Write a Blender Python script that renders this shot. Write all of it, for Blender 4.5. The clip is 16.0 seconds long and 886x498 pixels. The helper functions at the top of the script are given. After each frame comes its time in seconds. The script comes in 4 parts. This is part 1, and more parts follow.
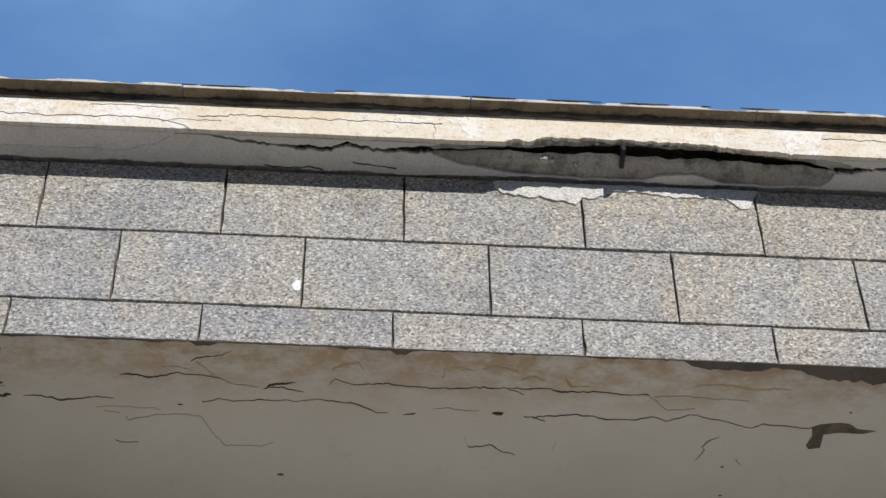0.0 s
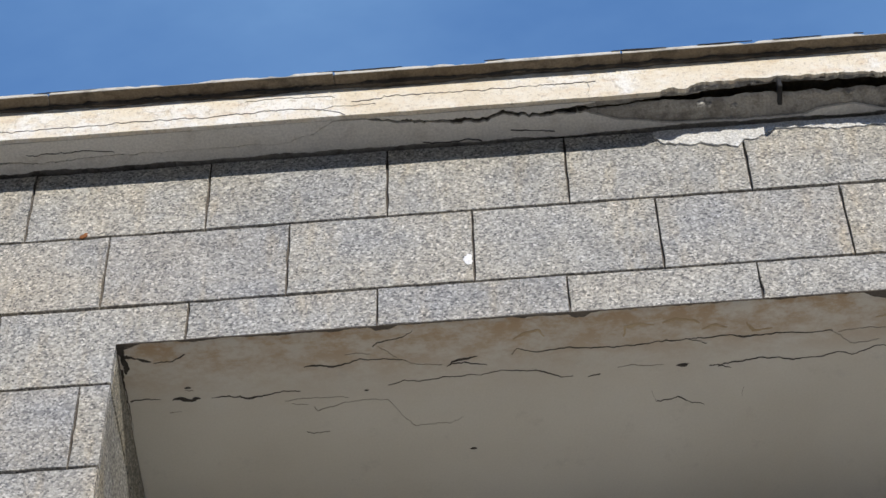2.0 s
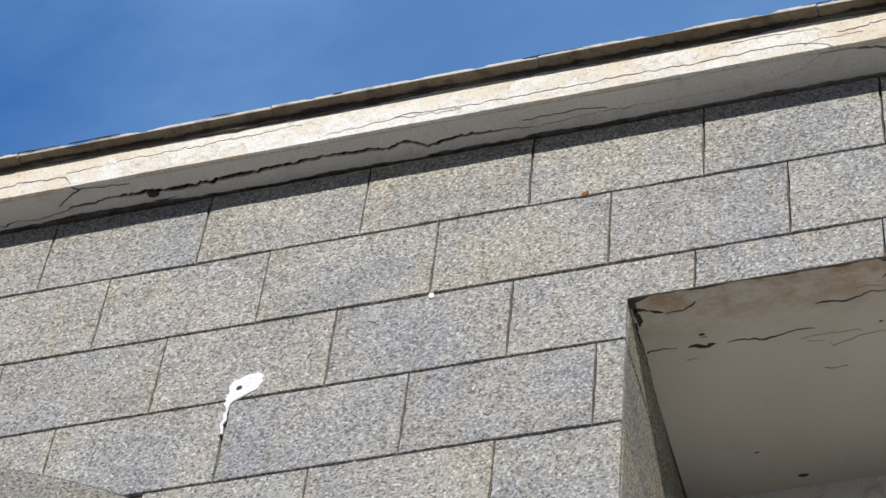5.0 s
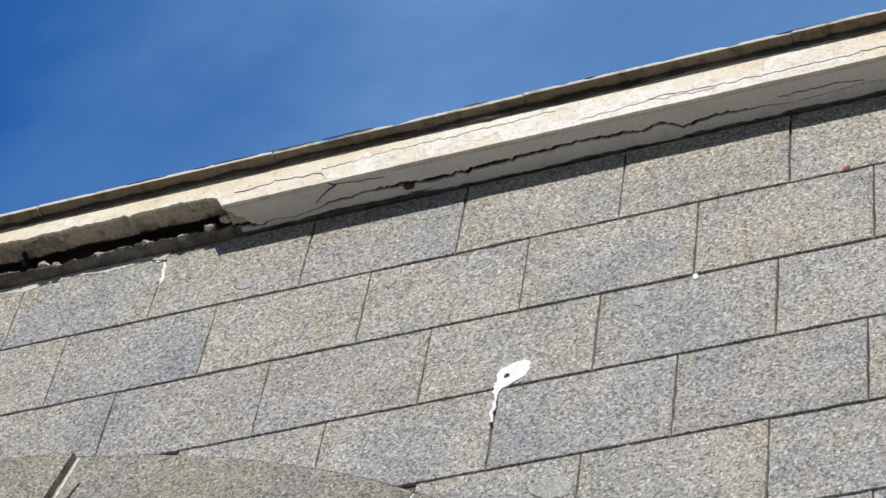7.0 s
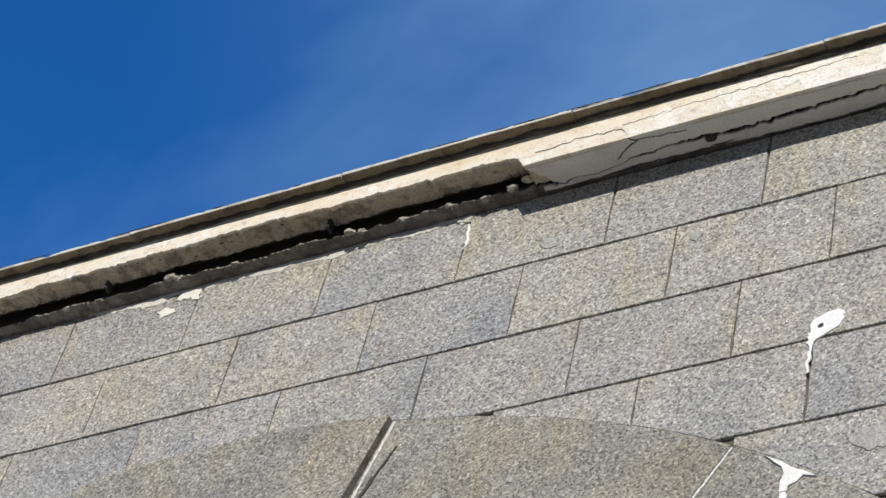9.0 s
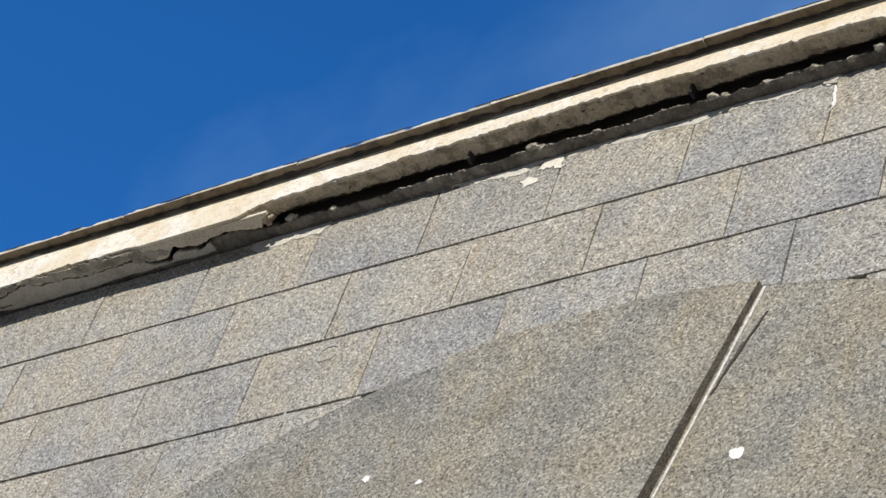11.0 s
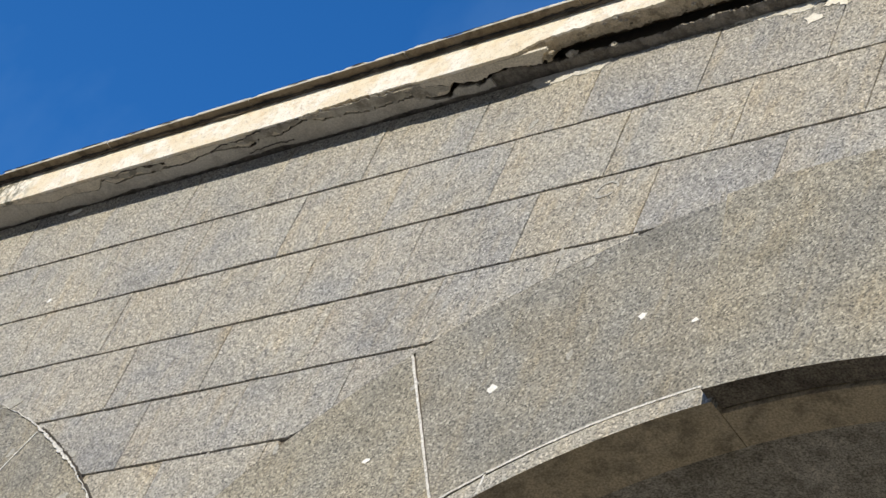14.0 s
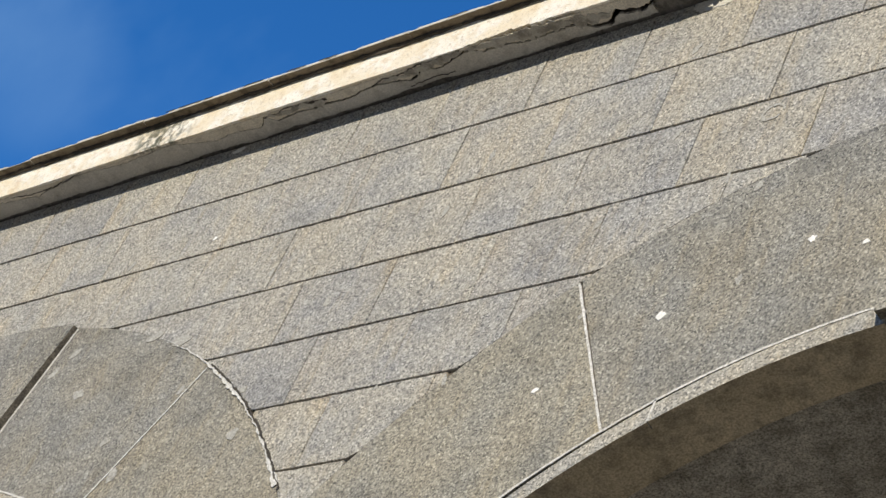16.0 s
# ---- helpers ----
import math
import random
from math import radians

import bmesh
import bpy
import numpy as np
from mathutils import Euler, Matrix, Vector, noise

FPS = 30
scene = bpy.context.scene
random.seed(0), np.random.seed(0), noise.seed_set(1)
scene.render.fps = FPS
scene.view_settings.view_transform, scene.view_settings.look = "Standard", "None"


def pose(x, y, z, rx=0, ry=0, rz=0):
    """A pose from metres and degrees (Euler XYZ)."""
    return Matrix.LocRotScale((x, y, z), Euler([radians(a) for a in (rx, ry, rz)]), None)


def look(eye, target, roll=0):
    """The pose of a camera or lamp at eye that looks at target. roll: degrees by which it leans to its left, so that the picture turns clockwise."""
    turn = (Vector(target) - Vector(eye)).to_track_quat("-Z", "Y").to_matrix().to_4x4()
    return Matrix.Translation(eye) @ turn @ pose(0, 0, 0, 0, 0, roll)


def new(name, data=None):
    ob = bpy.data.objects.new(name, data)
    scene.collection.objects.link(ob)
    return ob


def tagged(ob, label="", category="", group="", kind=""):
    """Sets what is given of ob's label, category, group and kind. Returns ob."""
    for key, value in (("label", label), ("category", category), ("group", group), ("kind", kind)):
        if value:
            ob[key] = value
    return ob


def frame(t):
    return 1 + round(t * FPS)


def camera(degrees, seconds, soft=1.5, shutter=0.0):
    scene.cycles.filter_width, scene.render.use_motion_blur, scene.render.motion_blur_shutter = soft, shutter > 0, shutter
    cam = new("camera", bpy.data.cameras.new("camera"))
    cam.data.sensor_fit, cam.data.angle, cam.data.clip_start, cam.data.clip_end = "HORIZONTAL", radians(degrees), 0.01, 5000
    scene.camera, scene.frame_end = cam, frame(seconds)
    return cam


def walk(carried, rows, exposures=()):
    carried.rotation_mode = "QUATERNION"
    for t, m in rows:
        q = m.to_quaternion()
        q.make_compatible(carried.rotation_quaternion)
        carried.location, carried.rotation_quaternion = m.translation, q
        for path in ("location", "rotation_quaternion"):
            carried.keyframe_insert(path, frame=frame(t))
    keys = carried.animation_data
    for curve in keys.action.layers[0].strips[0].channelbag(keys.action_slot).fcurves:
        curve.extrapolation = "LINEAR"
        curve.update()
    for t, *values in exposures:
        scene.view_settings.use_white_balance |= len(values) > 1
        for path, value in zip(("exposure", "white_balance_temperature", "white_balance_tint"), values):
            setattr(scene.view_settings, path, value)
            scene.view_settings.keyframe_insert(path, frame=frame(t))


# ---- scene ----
LENS = 19.668
PATH = [
    (0.0, 0.154, -4.751, 1.602, -3.64, 55.29, -0.66),
    (0.5, 0.155, -4.759, 1.612, -2.58, 55.17, -1.33),
    (1.0, 0.167, -4.767, 1.619, -1.28, 54.97, -1.84),
    (1.5, 0.171, -4.786, 1.620, 0.61, 54.62, -1.96),
    (2.0, 0.180, -4.801, 1.632, 3.25, 54.22, -1.48),
    (2.5, 0.197, -4.831, 1.633, 6.43, 54.05, -0.28),
    (3.0, 0.210, -4.861, 1.628, 9.49, 53.92, 1.32),
    (3.5, 0.212, -4.874, 1.623, 11.88, 53.53, 2.93),
    (4.0, 0.220, -4.886, 1.620, 14.89, 53.00, 4.85),
    (4.5, 0.217, -4.908, 1.619, 18.44, 52.38, 6.50),
    (5.0, 0.201, -4.908, 1.632, 21.80, 51.80, 7.75),
    (5.2, 0.191, -4.902, 1.644, 23.09, 51.50, 8.33),
    (7.3, 0.025, -4.931, 1.610, 30.43, 50.66, 11.86),
    (7.5, 0.017, -4.935, 1.608, 31.28, 50.40, 12.13),
    (8.0, -0.002, -4.943, 1.611, 33.47, 49.75, 13.46),
    (8.5, -0.023, -4.954, 1.612, 35.72, 49.18, 14.76),
    (9.0, -0.045, -4.967, 1.606, 38.28, 48.39, 16.07),
    (9.5, -0.082, -4.970, 1.609, 41.14, 47.04, 17.38),
    (10.0, -0.100, -4.966, 1.603, 43.91, 45.61, 18.62),
    (10.2, -0.113, -4.972, 1.602, 44.56, 45.22, 19.28),
    (12.3, -0.171, -4.927, 1.621, 51.00, 39.41, 23.64),
    (12.5, -0.158, -4.922, 1.618, 51.30, 38.92, 23.91),
    (13.0, -0.154, -4.907, 1.621, 51.73, 38.22, 24.47),
    (13.5, -0.159, -4.896, 1.619, 52.26, 37.86, 25.15),
    (14.0, -0.165, -4.896, 1.623, 53.23, 37.52, 25.95),
    (14.5, -0.171, -4.897, 1.620, 54.22, 37.04, 26.48),
    (15.0, -0.183, -4.885, 1.617, 55.02, 36.32, 26.68),
    (15.5, -0.208, -4.864, 1.613, 55.73, 35.34, 26.55),
    (16.0, -0.223, -4.848, 1.617, 56.51, 34.74, 26.70),
]
cam = camera(LENS, 16.0)


def heading(yaw, pitch):
    """Unit vector for a yaw to the left of +y and a pitch upwards, in degrees."""
    a, b = radians(yaw), radians(pitch)
    return Vector((-math.sin(a) * math.cos(b), math.cos(a) * math.cos(b), math.sin(b)))


walk(cam, [(t, look((x, y, z), Vector((x, y, z)) + heading(yaw, pitch), roll)) for t, x, y, z, yaw, pitch, roll in PATH],
     exposures=((0.0, 0.20, 6200, 9), (5.0, 0.21, 6150, 8), (9.0, 0.19, 6350, 7), (10.2, 0.22, 6400, 7), (12.5, 0.30, 6850, 5.5), (16.0, 0.26, 6850, 5.5)))

# ---------------------------------------------------------------- world and sun
SUN_WAY = Vector((-0.38, 1.0, -0.57)).normalized()  # the way the sunlight travels
sun_el = math.asin(-SUN_WAY.z)
world = bpy.data.worlds.new("sky")
scene.world = world
world.use_nodes = True
wn, wl = world.node_tree.nodes, world.node_tree.links
wn.clear()
w_out = wn.new("ShaderNodeOutputWorld")
w_bg = wn.new("ShaderNodeBackground")
w_sky = wn.new("ShaderNodeTexSky")
w_sky.sky_type = "NISHITA"
w_sky.sun_disc = False
w_sky.sun_elevation = sun_el
w_sky.sun_rotation = math.atan2(-SUN_WAY.x, -SUN_WAY.y)
w_sky.altitude = 20
w_sky.air_density = 1.0
w_sky.dust_density = 0.0
w_sky.ozone_density = 5.0
w_bg.inputs["Strength"].default_value = 0.10
# thin high cloud veils
w_co = wn.new("ShaderNodeTexCoord")
w_map = wn.new("ShaderNodeMapping")
w_map.inputs["Scale"].default_value = (1.0, 2.2, 1.4)
w_map.inputs["Rotation"].default_value = (0.3, 0.2, 0.6)
w_n = wn.new("ShaderNodeTexNoise")
w_n.inputs["Scale"].default_value = 3.2
w_n.inputs["Detail"].default_value = 6.0
w_n.inputs["Roughness"].default_value = 0.55
w_r = wn.new("ShaderNodeValToRGB")
w_r.color_ramp.elements[0].position, w_r.color_ramp.elements[0].color = 0.48, (0, 0, 0, 1)
w_r.color_ramp.elements[1].position, w_r.color_ramp.elements[1].color = 0.85, (0.16, 0.16, 0.16, 1)
# a broad veil of cirrus towards the east end of the building
w_dot = wn.new("ShaderNodeVectorMath")
w_dot.operation = "DOT_PRODUCT"
w_dot.inputs[1].default_value = Vector((0.22, 0.50, 0.84)).normalized()
w_v = wn.new("ShaderNodeMapRange")
w_v.inputs["From Min"].default_value, w_v.inputs["From Max"].default_value = 0.72, 1.0
w_v.inputs["To Min"].default_value, w_v.inputs["To Max"].default_value = 0.0, 0.56
w_v.interpolation_type = "SMOOTHSTEP"
w_vm = wn.new("ShaderNodeMath")
w_vm.operation = "MULTIPLY_ADD"
w_add = wn.new("ShaderNodeMath")
w_add.operation = "ADD"
w_add.use_clamp = True
wl.new(w_co.outputs["Generated"], w_dot.inputs[0])
wl.new(w_dot.outputs["Value"], w_v.inputs["Value"])
w_mix = wn.new("ShaderNodeMixRGB")
w_mix.inputs["Color2"].default_value = (4.9, 7.6, 10.4, 1)
wl.new(w_co.outputs["Generated"], w_map.inputs["Vector"])
wl.new(w_map.outputs["Vector"], w_n.inputs["Vector"])
wl.new(w_n.outputs["Fac"], w_r.inputs["Fac"])
wl.new(w_v.outputs["Result"], w_vm.inputs[0])
wl.new(w_n.outputs["Fac"], w_vm.inputs[1])
w_vm.inputs[2].default_value = 0.0
# a wisp beyond the west end
w_dot2 = wn.new("ShaderNodeVectorMath")
w_dot2.operation = "DOT_PRODUCT"
w_dot2.inputs[1].default_value = Vector((-0.775, 0.300, 0.556)).normalized()
w_v2 = wn.new("ShaderNodeMapRange")
w_v2.inputs["From Min"].default_value, w_v2.inputs["From Max"].default_value = 0.9990, 1.0
w_v2.inputs["To Min"].default_value, w_v2.inputs["To Max"].default_value = 0.0, 0.16
w_v2.interpolation_type = "SMOOTHSTEP"
w_n2 = wn.new("ShaderNodeTexNoise")
w_n2.inputs["Scale"].default_value = 14.0
w_n2.inputs["Detail"].default_value = 6.0
w_vm2 = wn.new("ShaderNodeMath")
w_vm2.operation = "MULTIPLY_ADD"
wl.new(w_co.outputs["Generated"], w_dot2.inputs[0])
wl.new(w_dot2.outputs["Value"], w_v2.inputs["Value"])
wl.new(w_map.outputs["Vector"], w_n2.inputs["Vector"])
wl.new(w_v2.outputs["Result"], w_vm2.inputs[0])
wl.new(w_n2.outputs["Fac"], w_vm2.inputs[1])
wl.new(w_vm.outputs[0], w_vm2.inputs[2])
wl.new(w_vm2.outputs[0], w_add.inputs[0])
wl.new(w_r.outputs["Color"], w_add.inputs[1])
wl.new(w_add.outputs[0], w_mix.inputs["Fac"])
w_hs = wn.new("ShaderNodeHueSaturation")
w_hs.inputs["Saturation"].default_value = 1.25
w_hs.inputs["Hue"].default_value = 0.509
w_hs.inputs["Value"].default_value = 1.55
wl.new(w_sky.outputs["Color"], w_hs.inputs["Color"])
wl.new(w_hs.outputs["Color"], w_mix.inputs["Color1"])
wl.new(w_mix.outputs["Color"], w_bg.inputs["Color"])
wl.new(w_bg.outputs["Background"], w_out.inputs["Surface"])

sun = new("sun", bpy.data.lights.new("sun", "SUN"))
sun.data.energy = 3.9
sun.data.angle = radians(0.53)
sun.data.color = (1.0, 0.915, 0.79)
sun.matrix_world = look((0, 0, 30), Vector((0, 0, 30)) + SUN_WAY)


# ---------------------------------------------------------------- materials
class Mat:
    """A small builder of node materials."""

    def __init__(self, name, rough=0.85, spec=0.3):
        self.m = bpy.data.materials.new(name)
        self.m.use_nodes = True
        self.n, self.l = self.m.node_tree.nodes, self.m.node_tree.links
        self.b = self.n["Principled BSDF"]
        self.b.inputs["Roughness"].default_value = rough
        self.b.inputs["Specular IOR Level"].default_value = spec
        self.co = self.n.new("ShaderNodeTexCoord").outputs["Object"]
        self.geo = self.n.new("ShaderNodeNewGeometry")
        self.info = self.n.new("ShaderNodeObjectInfo")
        self.pos = self.geo.outputs["Position"]

    def noise(self, scale, detail=3.0, rough=0.55, vec=None, stretch=None, rot=(0, 0, 0)):
        v = vec or self.pos
        if stretch:
            mp = self.n.new("ShaderNodeMapping")
            mp.inputs["Scale"].default_value = stretch
            mp.inputs["Rotation"].default_value = rot
            self.l.new(v, mp.inputs["Vector"])
            v = mp.outputs["Vector"]
        t = self.n.new("ShaderNodeTexNoise")
        t.inputs["Scale"].default_value = scale
        t.inputs["Detail"].default_value = detail
        t.inputs["Roughness"].default_value = rough
        self.l.new(v, t.inputs["Vector"])
        return t.outputs["Fac"]

    def cells(self, scale, out="Color"):
        t = self.n.new("ShaderNodeTexVoronoi")
        t.inputs["Scale"].default_value = scale
        self.l.new(self.pos, t.inputs["Vector"])
        return t.outputs[out]

    def ramp(self, fac, *stops, mode="LINEAR"):
        r = self.n.new("ShaderNodeValToRGB")
        r.color_ramp.interpolation = mode
        e = r.color_ramp.elements
        while len(e) < len(stops):
            e.new(0.5)
        for el, (p, c) in zip(e, stops):
            el.position = p
            el.color = (*c, 1) if len(c) == 3 else (c[0], c[0], c[0], 1)
        self.l.new(fac, r.inputs["Fac"])
        return r.outputs["Color"]

    def mix(self, a, b, fac, mode="MIX"):
        x = self.n.new("ShaderNodeMixRGB")
        x.blend_type = mode
        for key, v in (("Color1", a), ("Color2", b), ("Fac", fac)):
            if isinstance(v, (int, float)):
                x.inputs[key].default_value = v
            elif isinstance(v, tuple):
                x.inputs[key].default_value = (*v, 1)
            else:
                self.l.new(v, x.inputs[key])
        return x.outputs["Color"]

    def done(self, color, height=None, strength=0.3, dist=0.003):
        if isinstance(color, tuple):
            self.b.inputs["Base Color"].default_value = (*color, 1)
        else:
            self.l.new(color, self.b.inputs["Base Color"])
        if height is not None:
            bp = self.n.new("ShaderNodeBump")
            bp.inputs["Strength"].default_value = strength
            bp.inputs["Distance"].default_value = dist
            self.l.new(height, bp.inputs["Height"])
            self.l.new(bp.outputs["Normal"], self.b.inputs["Normal"])
        return self.m


def granite(name, dark=0.0):
    """Grey granite: crystals of about 7 mm, broad warm and cool clouds, tan run-off beside the upright joints."""
    m = Mat(name, 0.8, 0.25)
    sep = m.n.new("ShaderNodeSeparateColor")
    m.l.new(m.cells(140.0), sep.inputs["Color"])
    speck = m.ramp(sep.outputs["Red"], (0.0, (0.12, 0.12, 0.12)), (0.16, (0.24, 0.235, 0.228)), (0.5, (0.365, 0.358, 0.332)),
                   (0.86, (0.46, 0.448, 0.417)), (1.0, (0.66, 0.645, 0.605)))
    fine = m.noise(300.0, 2.0)
    speck = m.mix(speck, m.ramp(fine, (0.3, (0.70, 0.70, 0.70)), (0.7, (1.2, 1.2, 1.2))), 0.5, "MULTIPLY")
    worm = m.noise(88.0, 3.0, 0.6)
    speck = m.mix(speck, m.ramp(worm, (0.36, (0.70, 0.70, 0.70)), (0.5, (1.0, 1.0, 1.0)), (0.64, (1.22, 1.22, 1.22))), 0.72 + 0.5 * dark, "MULTIPLY")
    # broad warm and cool clouds, different from slab to slab
    mul = m.n.new("ShaderNodeMath")
    mul.operation = "MULTIPLY"
    mul.inputs[1].default_value = 37.0
    comb = m.n.new("ShaderNodeCombineXYZ")
    shift = m.n.new("ShaderNodeVectorMath")
    shift.operation = "ADD"
    m.l.new(m.info.outputs["Random"], mul.inputs[0])
    for k in "XYZ":
        m.l.new(mul.outputs[0], comb.inputs[k])
    m.l.new(m.pos, shift.inputs[0])
    m.l.new(comb.outputs[0], shift.inputs[1])
    sv = shift.outputs[0]
    cloud = m.noise(3.0, 3.0, 0.5, vec=sv)
    tint = m.ramp(cloud, (0.30, (0.84, 0.855, 0.895)), (0.42, (0.955, 0.96, 0.97)), (0.52, (1.02, 1.005, 0.975)), (0.68, (1.045, 1.005, 0.94)))
    col = m.mix(speck, tint, 1.0, "MULTIPLY")
    slab = m.ramp(m.info.outputs["Random"], (0.0, (0.91, 0.91, 0.925)), (0.4, (0.98, 0.98, 0.98)), (0.7, (1.03, 1.015, 0.98)), (1.0, (1.015, 0.99, 0.945)))
    col = m.mix(col, slab, 1.0, "MULTIPLY")
    # tan run-off beside the upright joints
    gen = m.n.new("ShaderNodeTexCoord").outputs["Generated"]
    gx = m.n.new("ShaderNodeSeparateXYZ")
    m.l.new(gen, gx.inputs[0])
    edge = m.ramp(gx.outputs["X"], (0.0, (1.0,)), (0.07, (0.75,)), (0.16, (0.0,)), (0.86, (0.0,)), (0.95, (0.6,)), (1.0, (1.0,)))
    run = m.ramp(m.noise(4.2, 4.0, 0.6, vec=sv, stretch=(1.8, 1.0, 0.8)), (0.50, (0.0,)), (0.66, (0.75,)))
    col = m.mix(col, (1.04, 0.965, 0.83), m.mix(edge, run, 1.0, "MULTIPLY"), "MULTIPLY")
    streak = m.noise(5.0, 4.0, 0.65, vec=sv, stretch=(2.6, 1.0, 0.55))
    col = m.mix(col, (1.04, 0.975, 0.87), m.ramp(streak, (0.54, (0.0,)), (0.68, (0.7,))), "MULTIPLY")
    soot = m.noise(2.0, 5.0, 0.65, stretch=(1.0, 1.0, 1.6))
    col = m.mix(col, m.ramp(soot, (0.32, (0.74, 0.735, 0.72)), (0.52, (1.0, 1.0, 1.0))), 0.5 + dark, "MULTIPLY")
    # pale lichen spots and dark pits
    col = m.mix(col, (0.52, 0.51, 0.47), m.ramp(m.noise(15.0, 2.0, 0.4, vec=sv), (0.72, (0.0,)), (0.76, (0.4,))))
    col = m.mix(col, (0.14, 0.12, 0.10), m.ramp(m.noise(26.0, 2.0, 0.4), (0.765, (0.0,)), (0.79, (0.7,))))
    if dark:
        col = m.mix(col, (0.785, 0.78, 0.745), 1.0, "MULTIPLY")
    return m.done(col, fine, 0.4, 0.0025)


def plaster(name, c1, c2, dirt=(0.30, 0.26, 0.20), dirt_at=(0.52, 0.72), bump=0.35, grain=0.7):
    m = Mat(name, 0.9, 0.2)
    big = m.noise(2.2, 5.0, 0.6)
    col = m.ramp(big, (0.3, c1), (0.7, c2))
    mid = m.noise(11.0, 5.0, 0.65)
    col = m.mix(col, dirt, m.ramp(mid, (dirt_at[0], (0.0,)), (dirt_at[1], (0.6,))))
    fine = m.noise(120.0, 4.0, 0.6)
    col = m.mix(col, m.ramp(fine, (0.34, (1 - 0.2 * grain,)), (0.66, (1 + 0.09 * grain,))), 1.0, "MULTIPLY")
    return m.done(col, m.noise(60.0, 6.0, 0.7), bump, 0.004)


GRANITE = granite("speckled granite")
GRANITE_RING = granite("darker granite of the arches and shaded jamb", 0.4)
MORTAR = plaster("brown joint mortar", (0.085, 0.073, 0.062), (0.15, 0.13, 0.108), (0.05, 0.045, 0.04))
WHITE_MORTAR = plaster("white grout", (0.62, 0.61, 0.58), (0.76, 0.75, 0.72), (0.42, 0.40, 0.36), (0.52, 0.7), 0.8, 2.0)
SOFFIT = plaster("pale painted plaster", (0.69, 0.655, 0.58), (0.79, 0.76, 0.69), (0.46, 0.41, 0.34), (0.54, 0.80))
CONCRETE = plaster("broken concrete", (0.36, 0.335, 0.29), (0.52, 0.49, 0.43), (0.13, 0.115, 0.095), (0.48, 0.62), 1.0, 1.1)
TRAVERTINE = plaster("weathered travertine coping", (0.56, 0.52, 0.45), (0.70, 0.67, 0.60), (0.20, 0.175, 0.14), (0.52, 0.66), 0.8)
BED = plaster("brown bedding mortar", (0.10, 0.083, 0.062), (0.20, 0.17, 0.13), (0.04, 0.036, 0.032), (0.42, 0.6), 1.0)
BEAM = plaster("brown rubble concrete", (0.53, 0.45, 0.325), (0.70, 0.61, 0.465), (0.17, 0.138, 0.10), (0.49, 0.60), 1.0, 1.2)
DARK = plaster("black crust and gap shade", (0.03, 0.03, 0.032), (0.06, 0.058, 0.055), (0.02, 0.02, 0.02), (0.5, 0.7))
GROUND = plaster("grey paving", (0.19, 0.178, 0.158), (0.235, 0.22, 0.197), (0.16, 0.15, 0.135))
SOFFIT_INNER = plaster("darker grey inner plaster", (0.50, 0.47, 0.41), (0.63, 0.60, 0.535), (0.30, 0.27, 0.225), (0.50, 0.72), 0.6, 1.2)
SOFFIT_WEST = plaster("dirty plaster under the eave", (0.62, 0.56, 0.455), (0.76, 0.70, 0.595), (0.30, 0.26, 0.20), (0.50, 0.74), 0.8, 1.5)
HAIRLINE = plaster("hairline cracks", (0.27, 0.245, 0.205), (0.36, 0.325, 0.275), (0.12, 0.11, 0.09))
CRACK = plaster("dirt in cracks", (0.05, 0.045, 0.04), (0.08, 0.07, 0.06), (0.03, 0.03, 0.03))
DAMP = plaster("brown damp mark", (0.40, 0.31, 0.19), (0.50, 0.40, 0.265), (0.33, 0.24, 0.14))
RUST = plaster("rust", (0.25, 0.09, 0.03), (0.33, 0.14, 0.05), (0.12, 0.05, 0.02))
STAINED = plaster("brown stained lining", (0.46, 0.385, 0.265), (0.62, 0.535, 0.39), (0.17, 0.15, 0.12), (0.48, 0.66), 0.8, 2.0)
COPING_UNDER = plaster("brown travertine with shade", (0.175, 0.138, 0.092), (0.27, 0.22, 0.155), (0.05, 0.042, 0.032), (0.5, 0.64), 0.8, 1.2)
DIM = plaster("pale recess plaster", (0.66, 0.63, 0.56), (0.75, 0.72, 0.65))
KEY_SHADE = plaster("keystone faces in shade", (0.17, 0.15, 0.12), (0.27, 0.24, 0.195), (0.07, 0.06, 0.05), (0.45, 0.62), 0.8, 3.0)
SKY_BLOCK = plaster("dark green sky blocker", (0.045, 0.06, 0.03), (0.075, 0.09, 0.05), (0.03, 0.04, 0.02))
VAULT = plaster("rough vault render", (0.41, 0.38, 0.325), (0.57, 0.54, 0.48), (0.19, 0.175, 0.145), (0.45, 0.62), 1.0, 3.2)


